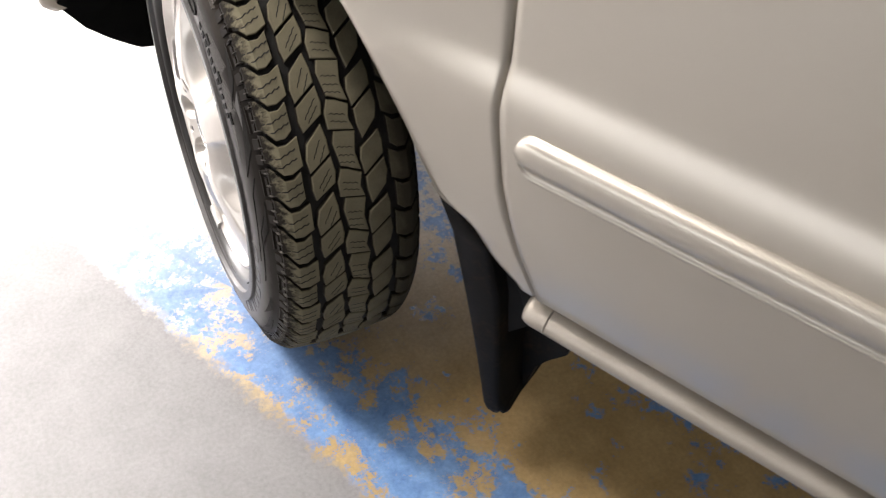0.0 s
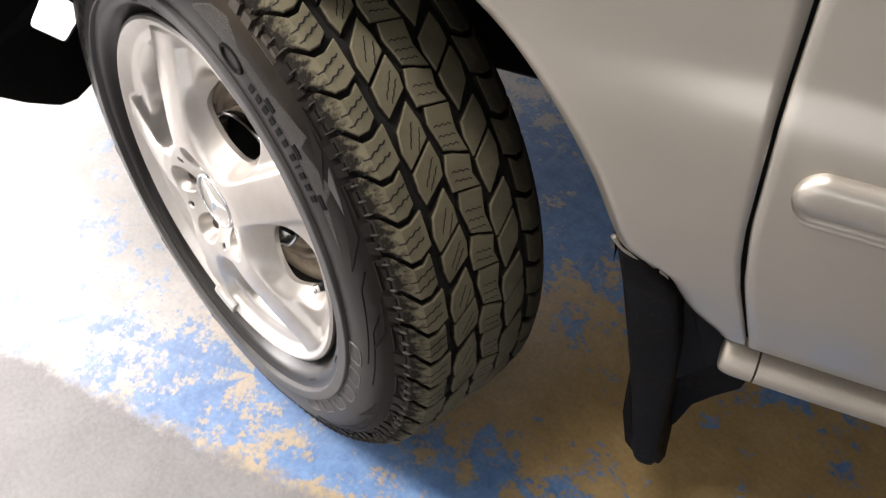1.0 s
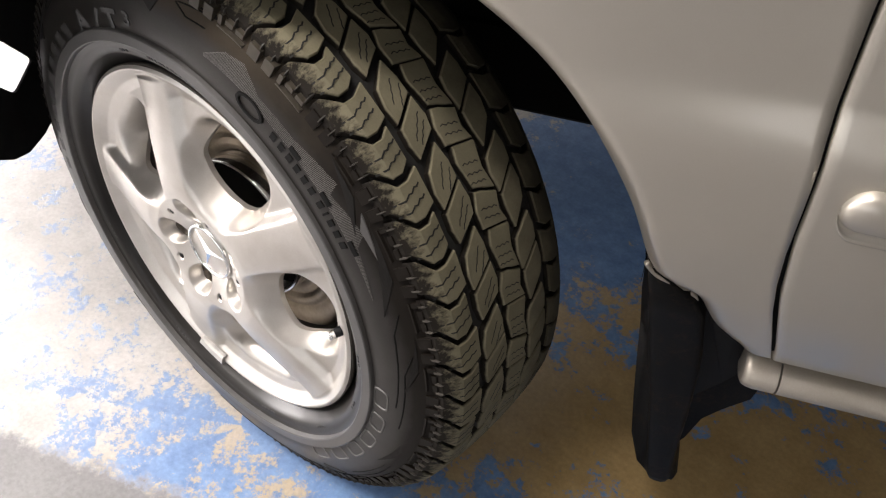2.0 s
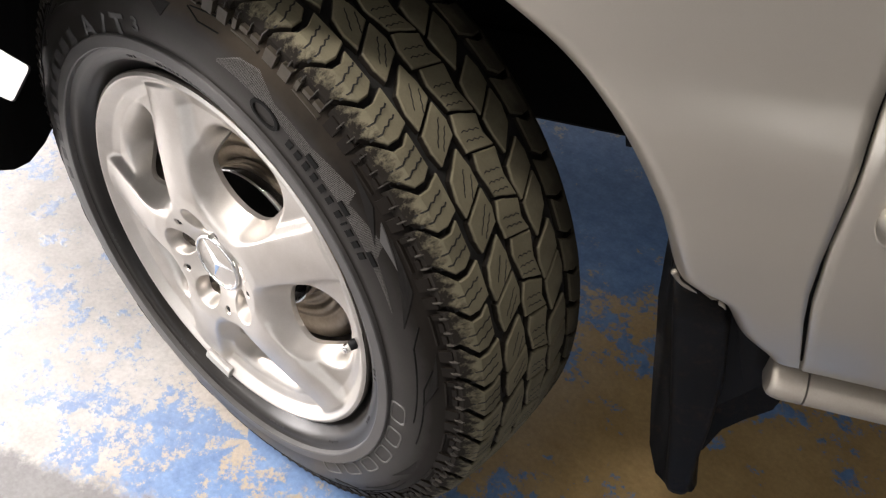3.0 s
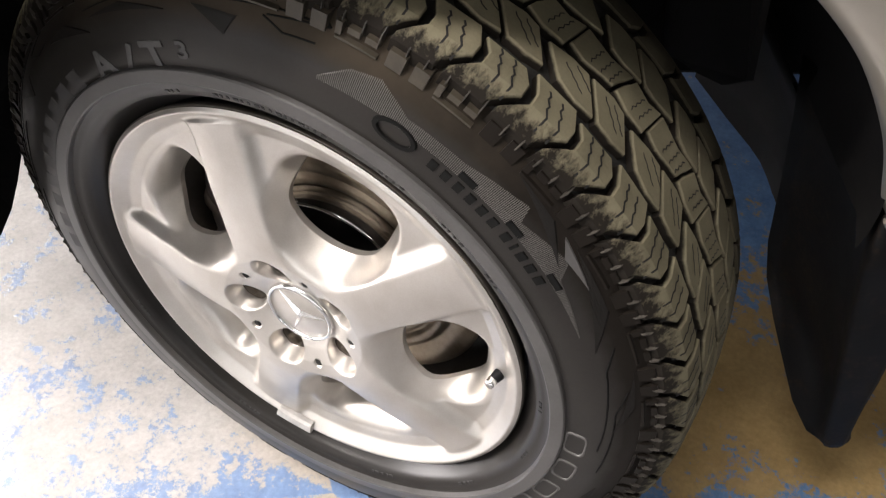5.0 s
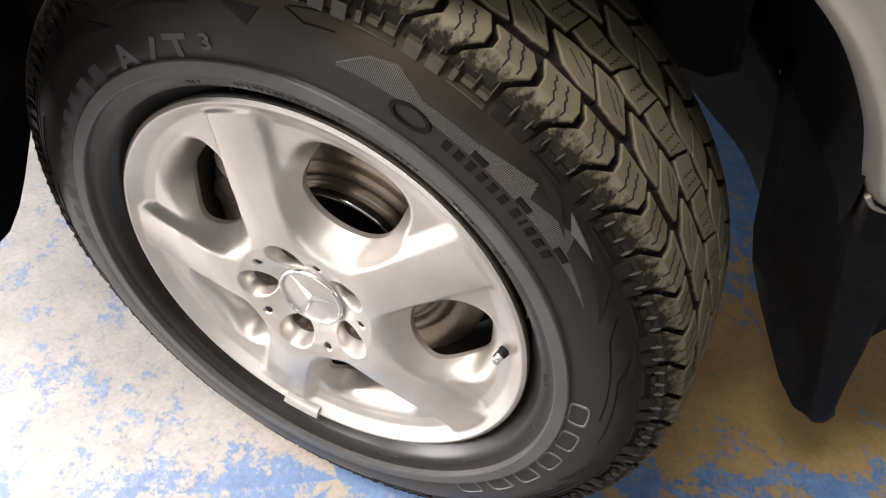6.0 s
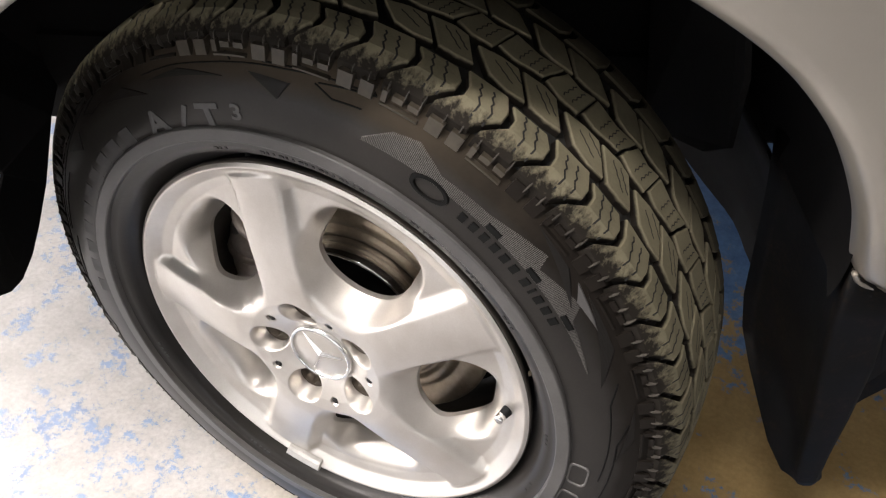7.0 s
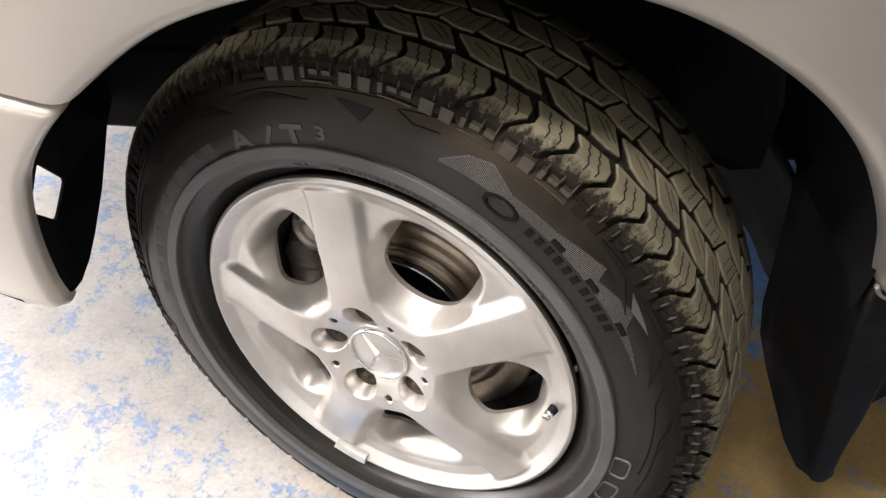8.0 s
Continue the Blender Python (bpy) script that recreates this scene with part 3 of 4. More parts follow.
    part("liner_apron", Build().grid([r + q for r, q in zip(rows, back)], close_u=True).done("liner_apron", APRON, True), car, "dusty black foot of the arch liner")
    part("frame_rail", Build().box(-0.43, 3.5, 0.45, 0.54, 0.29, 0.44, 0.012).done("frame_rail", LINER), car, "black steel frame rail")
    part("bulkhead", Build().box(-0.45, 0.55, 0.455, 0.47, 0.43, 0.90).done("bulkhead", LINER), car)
    b = Build().tube([(0.0, 0.13, HUB), (0.02, 0.46, HUB + 0.02), (0.04, 0.80, HUB + 0.03)], 0.022, 12)
    part("half_shaft", b.done("half_shaft", CAST, True), car, "dirty metal drive shaft")
    b = Build().tube([(0.0, 0.16, 0.24), (0.16, 0.45, 0.27)], 0.024, 10).tube([(0.0, 0.16, 0.24), (-0.16, 0.45, 0.27)], 0.024, 10)
    part("control_arm", b.done("control_arm", LINER, True), car, "black lower control arm")


def build_shell():
    """The rest of the body, closed above the wheels, and the floor pan."""
    prof = [(-0.78, 0.46), (-0.80, 0.70), (-0.74, 0.93), (-0.55, 1.00), (0.42, 1.06), (0.60, 1.12), (1.10, 1.68), (1.40, 1.76), (3.10, 1.76), (3.42, 1.70), (3.70, 1.15), (3.74, 0.60), (3.66, 0.45),
            (3.22, 0.45), (3.20, 0.85), (2.45, 0.85), (2.43, 0.42), (0.63, 0.42), (0.61, 0.88), (-0.50, 0.88), (-0.52, 0.46)]
    b, rings = Build(), []
    for y, inset in ((0.0, 0.03), (0.025, 0.0), (0.86, -0.02), (1.70, 0.0), (1.725, 0.03)):
        ring = []
        for x, z in prof:
            lean = 0.16 * max(z - 1.02, 0) / 0.7 * (1 if y < 0.86 else -1) * (0 if abs(y - 0.86) < 0.1 else 1)
            nose = 0.30 * max(-0.35 - x, 0) * (1 if y < 0.5 else -1) * (0 if abs(y - 0.86) < 0.1 else 1)
            ring.append((x + (inset if x < 0 else -inset if x > 3 else 0) , y + lean + nose, z - (inset if z > 1 else 0)))
        rings.append(ring)
    for i in range(4):
        b.prism(rings[i], rings[i + 1], i == 0, i == 3)
    part("body_shell", b.done("body_shell", PAINT), car, "champagne silver bodywork")
    # two unseen black pieces, added to keep light from under the car
    part("valance_blocker", Build().box(-0.76, -0.72, 0.42, 1.32, 0.20, 0.48, 0.01).done("valance_blocker", PLASTIC), car, "unseen black sheet under the bumper, added to block light")
    part("undertray_blocker", Build().box(-0.40, 0.60, 0.60, 1.16, 0.215, 0.235, 0.004).done("undertray_blocker", LINER), car, "unseen black tray under the engine, added to block light")
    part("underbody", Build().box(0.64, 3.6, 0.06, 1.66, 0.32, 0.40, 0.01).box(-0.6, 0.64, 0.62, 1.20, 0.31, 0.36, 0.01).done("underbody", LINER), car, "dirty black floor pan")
    for x, y in ((2.82, 0.10), (0.0, 1.50), (2.82, 1.50)):
        prof = [(0.20, 0.02), (0.222, 0.0), (0.26, -0.012), (0.31, -0.008), (0.345, 0.02), (0.349, 0.10), (0.345, 0.18), (0.26, 0.215), (0.20, 0.20)]
        k = part("tyre", Build().lathe(prof, 64, close=True).done("tyre", RUBBER, True), car, "black tyre", pose(x, y, HUB, 0, 0, 180 if y > 1 else 0))
        part("hub_disc", Build().lathe([(0.0, 0.0), (0.07, -0.005), (0.19, 0.01), (0.205, 0.03), (0.0, 0.05)], 48).done("hub_disc", ALLOY, True), k)


# ---- the turned wheel: its own axes run along the floor (x), inwards (y) and up ----
SPOKE0 = 36.5


def smooth_max(a, b, k):
    h = max(k - abs(a - b), 0.0) / k
    return max(a, b) + h * h * k * 0.25


def window_distance(r, off):
    """Signed distance to a window's front edge, an egg between two spokes; off: degrees from the window's middle. Negative inside."""
    u, w = r * math.cos(radians(off)) - 0.136, r * math.sin(radians(off))
    f = (abs(u / (0.0600 if u < 0 else 0.0560)) ** 2.6 + abs(w / 0.0560) ** 2.6) ** (1 / 2.6)
    ds = r * math.sin(radians(36.0 - abs(off)))
    return smooth_max((f - 1.0) * 0.056, 0.0275 - ds, 0.010)


def hole_distance(r, off):
    """Signed distance to the sharp edge of the hole at the bottom of a window."""
    u, w = r * math.cos(radians(off)) - 0.140, r * math.sin(radians(off))
    e = 2.1 if u < 0 else 4.0
    return ((abs(u / (0.0410 if u < 0 else 0.0300)) ** e + abs(w / 0.0470) ** e) ** (1 / e) - 1.0) * 0.040


def well(d):
    """How far a bolt recess is sunk, from 0 to 1, at a distance from its middle: a rounded lip, a leaning wall, a flat floor."""
    t = min(max((0.0195 - d) / 0.0062, 0.0), 1.0)
    return t * t / 0.5 if t < 0.25 else min(0.125 + (t - 0.25) * 1.17, 1.0)


def face_height(r, deg):
    """Height of the alloy face inwards (y) at a radius and an angle."""
    off = (deg - SPOKE0) % 72.0 - 36.0                  # from the middle of a window
    ds = r * math.sin(radians(36.0 - abs(off)))         # from the middle line of a spoke
    dish = float(np.interp(r, [0.0, 0.034, 0.045, 0.060, 0.073, 0.085, 0.12, 0.16, 0.192, 0.203, 0.211, 0.2165, 0.2205], [0.0015, 0.0015, -0.0045, -0.0112, -0.0136, -0.0122, -0.002, 0.009, 0.0155, 0.0125, 0.0055, 0.0010, 0.0035]))
    spoke = float(np.interp(r, [0.0, 0.034, 0.045, 0.060, 0.073, 0.09, 0.11, 0.13, 0.15, 0.17, 0.19, 0.204, 0.214], [0.0015, 0.0015, -0.0045, -0.0112, -0.0138, -0.0134, -0.0114, -0.0080, -0.0045, 0.0, 0.0042, 0.0060, 0.0048]))
    half = float(np.interp(r, [0.08, 0.12, 0.20], [0.030, 0.0265, 0.0285]))
    spoke -= 0.0028 * (1 - min(ds / half, 1.0) ** 2) * smooth_step(0.060, 0.095, r)
    on_spoke = (1 - smooth_step(half - 0.0045, half + 0.0090, ds)) * (1 - smooth_step(0.2045, 0.2115, r))
    y = dish + (spoke - dish) * on_spoke
    d = window_distance(r, off)
    if d < 0.005:
        run = 0.005 - d
        t = run / (run + max(hole_distance(r, off), 0.0))
        deep = 0.0145 + 0.031 * smooth_step(0.120, 0.172, r * math.cos(radians(off)))
        y += (max(deep, y) - y) * (1 - math.cos(t * math.pi / 2))
    # bolt recesses on the spokes' lines, small holes between them
    if r < 0.095:
        on = 36.0 - abs(off)
        px, py = r * math.cos(radians(on)) - 0.0565, r * math.sin(radians(on))
        y += 0.019 * well(math.hypot(px, py))
        qx, qy = r * math.cos(radians(off)) - 0.060, r * math.sin(radians(off))
        y += 0.022 * (1 - smooth_step(0.0030, 0.0046, math.hypot(qx, qy)))
    return y


def build_alloy():
    n = 540
    radii = np.concatenate([np.linspace(0.033, 0.080, 56), np.linspace(0.0815, 0.192, 62), np.linspace(0.193, 0.2205, 22)])
    one = n // 5
    heights = [[face_height(float(r), SPOKE0 + 72.0 * k / one) for k in range(one)] for r in radii]
    gone = [[hole_distance(float(r), 72.0 * k / one - 36.0) < 0 for k in range(one)] for r in radii]
    # the vertices just inside an opening are drawn back onto its edge
    spots = {}
    for i in range(1, len(radii) - 1):
        for k in range(one):
            if not gone[i][k]:
                continue
            for di, dk in ((1, 0), (-1, 0), (0, 1), (0, -1), (1, 1), (1, -1), (-1, 1), (-1, -1)):
                if not gone[i + di][(k + dk) % one]:
                    lo, hi = 0.0, 1.0
                    for _ in range(14):
                        t = (lo + hi) / 2
                        r, a = radii[i] + t * (radii[i + di] - radii[i]), k + t * dk
                        if hole_distance(float(r), 72.0 * a / one - 36.0) < 0:
                            lo = t
                        else:
                            hi = t
                    spots[i, k] = (float(r), float(a), face_height(float(r), SPOKE0 + 72.0 * a / one))
                    break
    v, f = [], []
    for i, r in enumerate(radii):
        for k in range(n):
            rr, kk, h = spots.get((i, k % one), (float(r), float(k % one), heights[i][k % one]))
            a = radians(SPOKE0 + 72.0 * (k // one) + 72.0 * kk / one)
            v.append((rr * math.cos(a), h, rr * math.sin(a)))
    for i in range(len(radii) - 1):
        for k in range(n):
            q = (k + 1) % n
            four = ((i, k), (i, q), (i + 1, q), (i + 1, k))
            if not any(gone[c][w % one] and (c, w % one) not in spots for c, w in four) and not all(gone[c][w % one] for c, w in four):
                f.append(tuple(c * n + w for c, w in four))
    me = mesh_of("alloy_face", v, f, ALLOY, True)
    # thickness at the holes' edges
    bm = bmesh.new()
    bm.from_mesh(me)
    rim = [e for e in bm.edges if e.is_boundary and all(0.085 < math.hypot(p.co.x, p.co.z) < 0.200 for p in e.verts)]
    ext = bmesh.ops.extrude_edge_only(bm, edges=rim)
    new_verts = [g for g in ext["geom"] if isinstance(g, bmesh.types.BMVert)]
    bmesh.ops.translate(bm, vec=(0, 0.006, 0), verts=new_verts)
    for e in rim:
        e.smooth = False
    bmesh.ops.recalc_face_normals(bm, faces=bm.faces)
    bm.to_mesh(me)
    bm.free()
    alloy = new("alloy_wheel")
    alloy.parent, alloy.matrix_basis = car, WHEEL
    alloy["label"] = "silver five-spoke alloy wheel"
    part("spoked_face", me, alloy)
    flange = [(0.2205, 0.0045), (0.2215, 0.006), (0.2205, 0.012), (0.210, 0.018), (0.206, 0.030), (0.203, 0.045), (0.185, 0.060), (0.178, 0.10), (0.180, 0.15), (0.203, 0.165), (0.206, 0.19), (0.219, 0.203),
              (0.217, 0.206), (0.202, 0.196), (0.198, 0.17), (0.176, 0.155), (0.173, 0.10), (0.181, 0.058), (0.199, 0.042), (0.203, 0.022)]
    part("rim_barrel", Build().lathe(flange, 128, close=True).done("rim_barrel", BARREL, True), alloy, "dark grey rim barrel")
    part("centre_cap", Build().lathe([(0.0, -0.0020), (0.0305, -0.0020), (0.0325, -0.0010), (0.0350, 0.0005), (0.0350, 0.012)], 72).done("centre_cap", ALLOY, True), alloy, "round centre cap with a bright ring")
    part("ring", Build().lathe([(0.0312, -0.0016), (0.0320, -0.0042), (0.0342, -0.0044), (0.0356, -0.0010), (0.0350, 0.0030)], 72, close=True).done("ring", BRIGHT, True), alloy, "bright metal ring")
    for k in range(3):
        a = 131 + 120 * k
        tip, l, r = on_wheel(a, 0.0310, -0.0022), on_wheel(a + 60, 0.0042, -0.0022), on_wheel(a - 60, 0.0042, -0.0022)
        top = on_wheel(a, 0.005, -0.0050)
        part("ridge", mesh_of("ridge", [tip, l, (0, -0.0055, 0), r, top], [(0, 1, 4), (0, 4, 3), (1, 2, 4), (3, 4, 2)], BRIGHT), alloy, "bright raised ridge")
    # dark bolts; the wide flanges also paint in the shade of the recess floors
    bolt = Build().lathe([(0.0, -0.0005), (0.0055, -0.0005), (0.0068, 0.001), (0.0072, 0.0038), (0.0152, 0.0042), (0.0152, 0.020)], 24).done("wheel_bolt", BOLT, True)
    for k in range(5):
        x, _, z = on_wheel(SPOKE0 + 72 * k, 0.057, 0)
        part("wheel_bolt", bolt, alloy, m=pose(x, 0, z))
    # black discs put the shade into the small holes
    hole = Build().lathe([(0.0, 0.0), (0.0034, 0.0), (0.0038, 0.0012)], 12).done("hole_shade_disc", GROOVE, True)
    for k in range(5):
        x, _, z = on_wheel(SPOKE0 + 36 + 72 * k, 0.060, 0)
        part("hole_shade_disc", hole, alloy, m=pose(x, face_height(0.0665, SPOKE0 + 36 + 72 * k) + 0.0025, z))
    b = Build().tube([on_wheel(3.0, 0.198, 0.026), on_wheel(2.6, 0.194, 0.014), on_wheel(2.4, 0.192, 0.007)], [0.006, 0.0055, 0.0045], 12)
    part("valve", b.done("valve", PLASTIC, True), alloy, "black tyre valve")
    b = Build().tube([on_wheel(2.4, 0.192, 0.0075), on_wheel(2.2, 0.1905, 0.001)], [0.005, 0.0045], 10)
    part("valve_cap", b.done("valve_cap", BRIGHT, True), alloy, "pale metal valve cap")
    rows = []
    for a in np.linspace(254.5, 266.0, 9):
        rows.append([on_wheel(a, r, y) for r, y in ((0.2085, 0.006), (0.2085, 0.001), (0.2105, -0.0022), (0.2195, -0.0036), (0.2222, -0.0018), (0.2222, 0.003))])
    b = Build().grid(rows, close_u=True)
    b.f += [tuple(range(6)), tuple(48 + j for j in reversed(range(6)))]
    part("balance_weight", b.done("balance_weight", ZINC), alloy, "grey clip-on balance weight")
    part("brake_disc", Build().lathe([(0.090, 0.076), (0.094, 0.0735), (0.100, 0.0735), (0.102, 0.0765), (0.106, 0.0765), (0.108, 0.0725), (0.118, 0.0725), (0.120, 0.0755), (0.124, 0.0755), (0.126, 0.0735), (0.147, 0.0735), (0.151, 0.077), (0.151, 0.098), (0.149, 0.100), (0.07, 0.100)], 96).done("brake_disc", CAST, True), alloy, "ringed brown brake disc")
    part("disc_hat", Build().lathe([(0.0, 0.085), (0.083, 0.085), (0.0845, 0.052), (0.0855, 0.0505), (0.0875, 0.0505), (0.0885, 0.052), (0.089, 0.078)], 72).done("disc_hat", BRIGHT, True), alloy, "disc hat with a bright worn edge")
    # a flat black disc paints in the darkness of the hub's hollow
    part("hub_shade_disc", Build().lathe([(0.0, 0.070), (0.083, 0.070)], 48).done("hub_shade_disc", LINER, True), alloy)
    part("brake_caliper", Build().tube([on_wheel(a, 0.138, 0.094) for a in np.linspace(146, 208, 9)], [0.018, 0.027, 0.030, 0.030, 0.030, 0.030, 0.030, 0.027, 0.018], 20).done("brake_caliper", CALIPER, True), alloy, "brownish cast brake caliper")
    for a0 in (158.0, 176.0, 194.0):
        part("caliper_rib", Build().tube([on_wheel(a0 + d, 0.138, 0.094) for d in (-2.2, 0, 2.2)], [0.031, 0.0345, 0.031], 20).done("caliper_rib", CALIPER, True), alloy)
    part("caliper_bridge", Build().tube([on_wheel(a, 0.158, 0.085) for a in np.linspace(152, 202, 8)], 0.010, 10).done("caliper_bridge", STEEL, True), alloy)
    part("dust_plate", Build().lathe([(0.0, 0.135), (0.16, 0.135), (0.17, 0.130), (0.172, 0.136), (0.16, 0.14)], 64).done("dust_plate", LINER, True), alloy, "black dust plate")


def crown(y):
    return 0.3575 - 0.85 * (y - 0.102) ** 2


def shoulder_top(y):
    """The running face, rounded off towards the shoulder."""
    return crown(y) - 30.0 * max(0.030 - y, 0) ** 2


PERIODS = 27
STEP = 360.0 / PERIODS
START = 44.3


def raised_block(poly, mat, name, base=0.346, bev=0.0011):
    """A tread block: a polygon of (degrees, y) standing on the carcass, with a narrow chamfer."""
    pts = np.array([(p[0] * radians(1) * 0.355, p[1]) for p in poly])
    mid = pts.mean(0)
    pts = pts + 0.0005 * (pts - mid) / np.linalg.norm(pts - mid, axis=1, keepdims=True)

    def ring(d, drop):
        out = []
        for p in pts:
            w = p - mid
            q = p - w / np.linalg.norm(w) * d
            y = float(q[1])
            r = base if drop is None else crown(y) - drop
            out.append(on_wheel(math.degrees(q[0] / 0.355), r, y))
        return out
    b = Build()
    rings = [ring(-0.0012, None), ring(0, bev), ring(bev * 1.1, 0)]
    b.prism(rings[0], rings[1], False, False)
    b.prism(rings[1], rings[2], False, True)
    return b.done(name, mat)


def shoulder_block(top, low, flip):
    """top and low: the block's two edges, as (y, degrees) from the groove outwards and down the sidewall."""
    b, rows = Build(), []
    for (y, a0), (_, a1) in zip(top, low):
        r = shoulder_top(y)

        def at(a, rr):
            return on_wheel(a, rr, 0.204 - y if flip else y)
        k = 0.35
        rows.append([at(a0 + 0.05, r - 0.0110), at(a0, r - 0.0012), at(a0 - k * 0.5, r), at(a1 + k * 0.5, r), at(a1, r - 0.0012), at(a1 - 0.05, r - 0.0110)])
    b.grid(rows)
    first = [on_wheel(p_a, 0.343, (0.204 - top[0][0] - 0.0012) if flip else top[0][0] + 0.0012) for p_a in (top[0][1] + 0.25, low[0][1] - 0.25)]
    n = len(b.v)
    b.v += first
    b.f.append((0, 1, 2, 3, 4, 5, n + 1, n))
    last = len(rows) - 1
    b.f.append(tuple(6 * last + j for j in range(6)))
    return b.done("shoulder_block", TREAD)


def build_tyre():
    prof = [(0.2155, 0.028), (0.2205, 0.020), (0.2250, 0.0135), (0.2300, 0.006), (0.2345, 0.001), (0.2365, -0.004), (0.244, -0.0062), (0.2515, -0.0076), (0.2530, -0.0106), (0.2575, -0.0114), (0.2620, -0.0106),
            (0.2635, -0.0090), (0.270, -0.0096), (0.280, -0.0094), (0.289, -0.0082), (0.299, -0.0058), (0.310, -0.0014), (0.3205, 0.0044), (0.3285, 0.0110), (0.3340, 0.0175), (0.3385, 0.0240), (0.3445, 0.042), (0.3480, 0.070), (0.3490, 0.102)]
    full = prof + [(r, 0.204 - y) for r, y in reversed(prof[:-1])]
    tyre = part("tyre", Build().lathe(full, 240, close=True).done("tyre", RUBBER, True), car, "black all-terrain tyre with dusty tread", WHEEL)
    # the rib's paler grey puts its sheen into the colour
    band = [(0.2510, -0.0050), (0.2520, -0.0132), (0.2532, -0.0141), (0.2640, -0.0140), (0.2652, -0.0130), (0.2660, -0.0060)]
    part("rim_guard", Build().lathe(band, 240).done("rim_guard", BAND), tyre, "smooth rubber rib round the rim, its sheen put in as grey")
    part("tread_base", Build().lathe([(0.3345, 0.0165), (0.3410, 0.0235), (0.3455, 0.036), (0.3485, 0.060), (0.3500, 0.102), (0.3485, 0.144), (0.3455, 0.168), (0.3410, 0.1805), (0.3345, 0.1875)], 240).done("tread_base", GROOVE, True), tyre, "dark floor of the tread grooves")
    g = 0.55
    # centre row: two blocks a period, split by a wide and a narrow zigzag groove
    centre_a = [(-0.9, 0.0925), (0.2 - 1.9, 0.117), (-5.6, 0.1125), (-9.1, 0.1165), (-8.4, 0.106), (-8.0, 0.102), (-7.5, 0.0935), (-3.2, 0.0885)]
    centre_b = [(-8.2, 0.0925), (-8.6, 0.1015), (-9.1, 0.1065), (-9.8, 0.1165), (-12.4, 0.1125), (-14.6, 0.1170), (-13.6, 0.0870), (-10.6, 0.0865)]
    row_p = [(1.0, 0.0785), (-2.0, 0.0820), (-4.6, 0.0820), (-6.1, 0.0695), (-7.6, 0.0565), (-5.0, 0.0545), (-2.2, 0.0585)]
    row_q = [(-5.3, 0.0828), (-8.4, 0.0852), (-10.5, 0.0825), (-12.5, 0.0640), (-13.2, 0.0580), (-11.0, 0.0555), (-8.5, 0.0565), (-6.9, 0.0695)]

    def turned(poly):
        return [(-p[0] - 15.6, 0.204 - p[1]) for p in poly]
    shapes = [("centre_block", centre_a), ("centre_block", centre_b), ("tread_block", row_p), ("tread_block", row_q), ("tread_block", turned(row_p)), ("tread_block", turned(row_q))]
    meshes = [(n, raised_block(p, TREAD, n)) for n, p in shapes]

    def edges(a_in, a_out, y_in, w):
        """An edge of a shoulder block from the groove (y_in) to the sidewall, sagging in its middle."""
        return [(y, a_in + (a_out - a_in) * u - w * math.sin(math.pi * min(u * 1.15, 1))) for u, y in zip((0, 0.25, 0.5, 0.75, 0.9, 1.0), (y_in, 0.036, 0.026, 0.019, 0.0145, 0.0105))]
    blocks = []
    for flip in (False, True):
        one = shoulder_block(edges(-0.1, 1.2, 0.0490, 2.0), edges(-5.9, -4.3, 0.0490, 2.0), flip)
        two = shoulder_block(edges(-6.9, -5.4, 0.0450, 2.0), edges(-12.3, -11.0, 0.0450, 2.0), flip)
        blocks += [one, two]
    for k in range(PERIODS):
        turn = Matrix.Rotation(-radians(START - STEP * k), 4, "Y")
        for n, me in meshes:
            part(n, me, tyre, m=turn)
        for i, me in enumerate(blocks):
            part("shoulder_block", me, tyre, m=turn if i < 2 else Matrix.Rotation(-radians(START - STEP * (k + 0.5)), 4, "Y"))
    # sipes: thin dark zigzag slits on the blocks
    b = Build()

    def slit(points, width=0.0017):
        """points: (degrees, y); a narrow ribbon just over the tread."""
        xs = [(p[0] * 0.006196, p[1]) for p in points]
        rows = []
        for i, p in enumerate(xs):
            d = np.subtract(xs[min(i + 1, len(xs) - 1)], xs[max(i - 1, 0)])
            d = d / np.linalg.norm(d)
            n = np.array([-d[1], d[0]]) * width / 2
            rows.append([on_wheel((q[0]) / 0.006196, shoulder_top(q[1]) + 0.00025, q[1]) for q in (np.add(p, n), np.subtract(p, n))])
        b.grid(rows)

    def zig(a0, y0, a1, y1, n, amp):
        out = []
        for i in range(n + 1):
            u = i / n
            out.append((a0 + (a1 - a0) * u + amp * (1 if i % 2 else -1), y0 + (y1 - y0) * u))
        return out
    for k in range(PERIODS):
        s = START - STEP * k
        for off in (0.0, -6.6):
            for da in (-2.4, -4.2):
                slit([(s + off + da + u, y) for u, y in ((0.15, 0.044), (-0.25, 0.041), (-0.15, 0.038), (-0.75, 0.034), (-0.65, 0.031), (-1.25, 0.026), (-1.15, 0.016))])
        for da in (-3.6, -5.2, -6.6):
            slit(zig(s + da - 0.2, 0.092, s + da - 0.8, 0.110, 6, 0.14), 0.0011)
        for da in (-10.8, -12.2):
            slit(zig(s + da, 0.091, s + da - 0.8, 0.110, 6, 0.14), 0.0011)
        slit(zig(s - 1.6, 0.074, s - 5.0, 0.0630, 6, 0.12), 0.0011)
        slit(zig(s - 2.8, 0.079, s - 6.0, 0.0690, 6, 0.12), 0.0011)
        slit(zig(s - 7.4, 0.079, s - 10.8, 0.0630, 6, 0.12), 0.0011)
        slit(zig(s - 8.8, 0.080, s - 11.6, 0.0660, 6, 0.12), 0.0011)
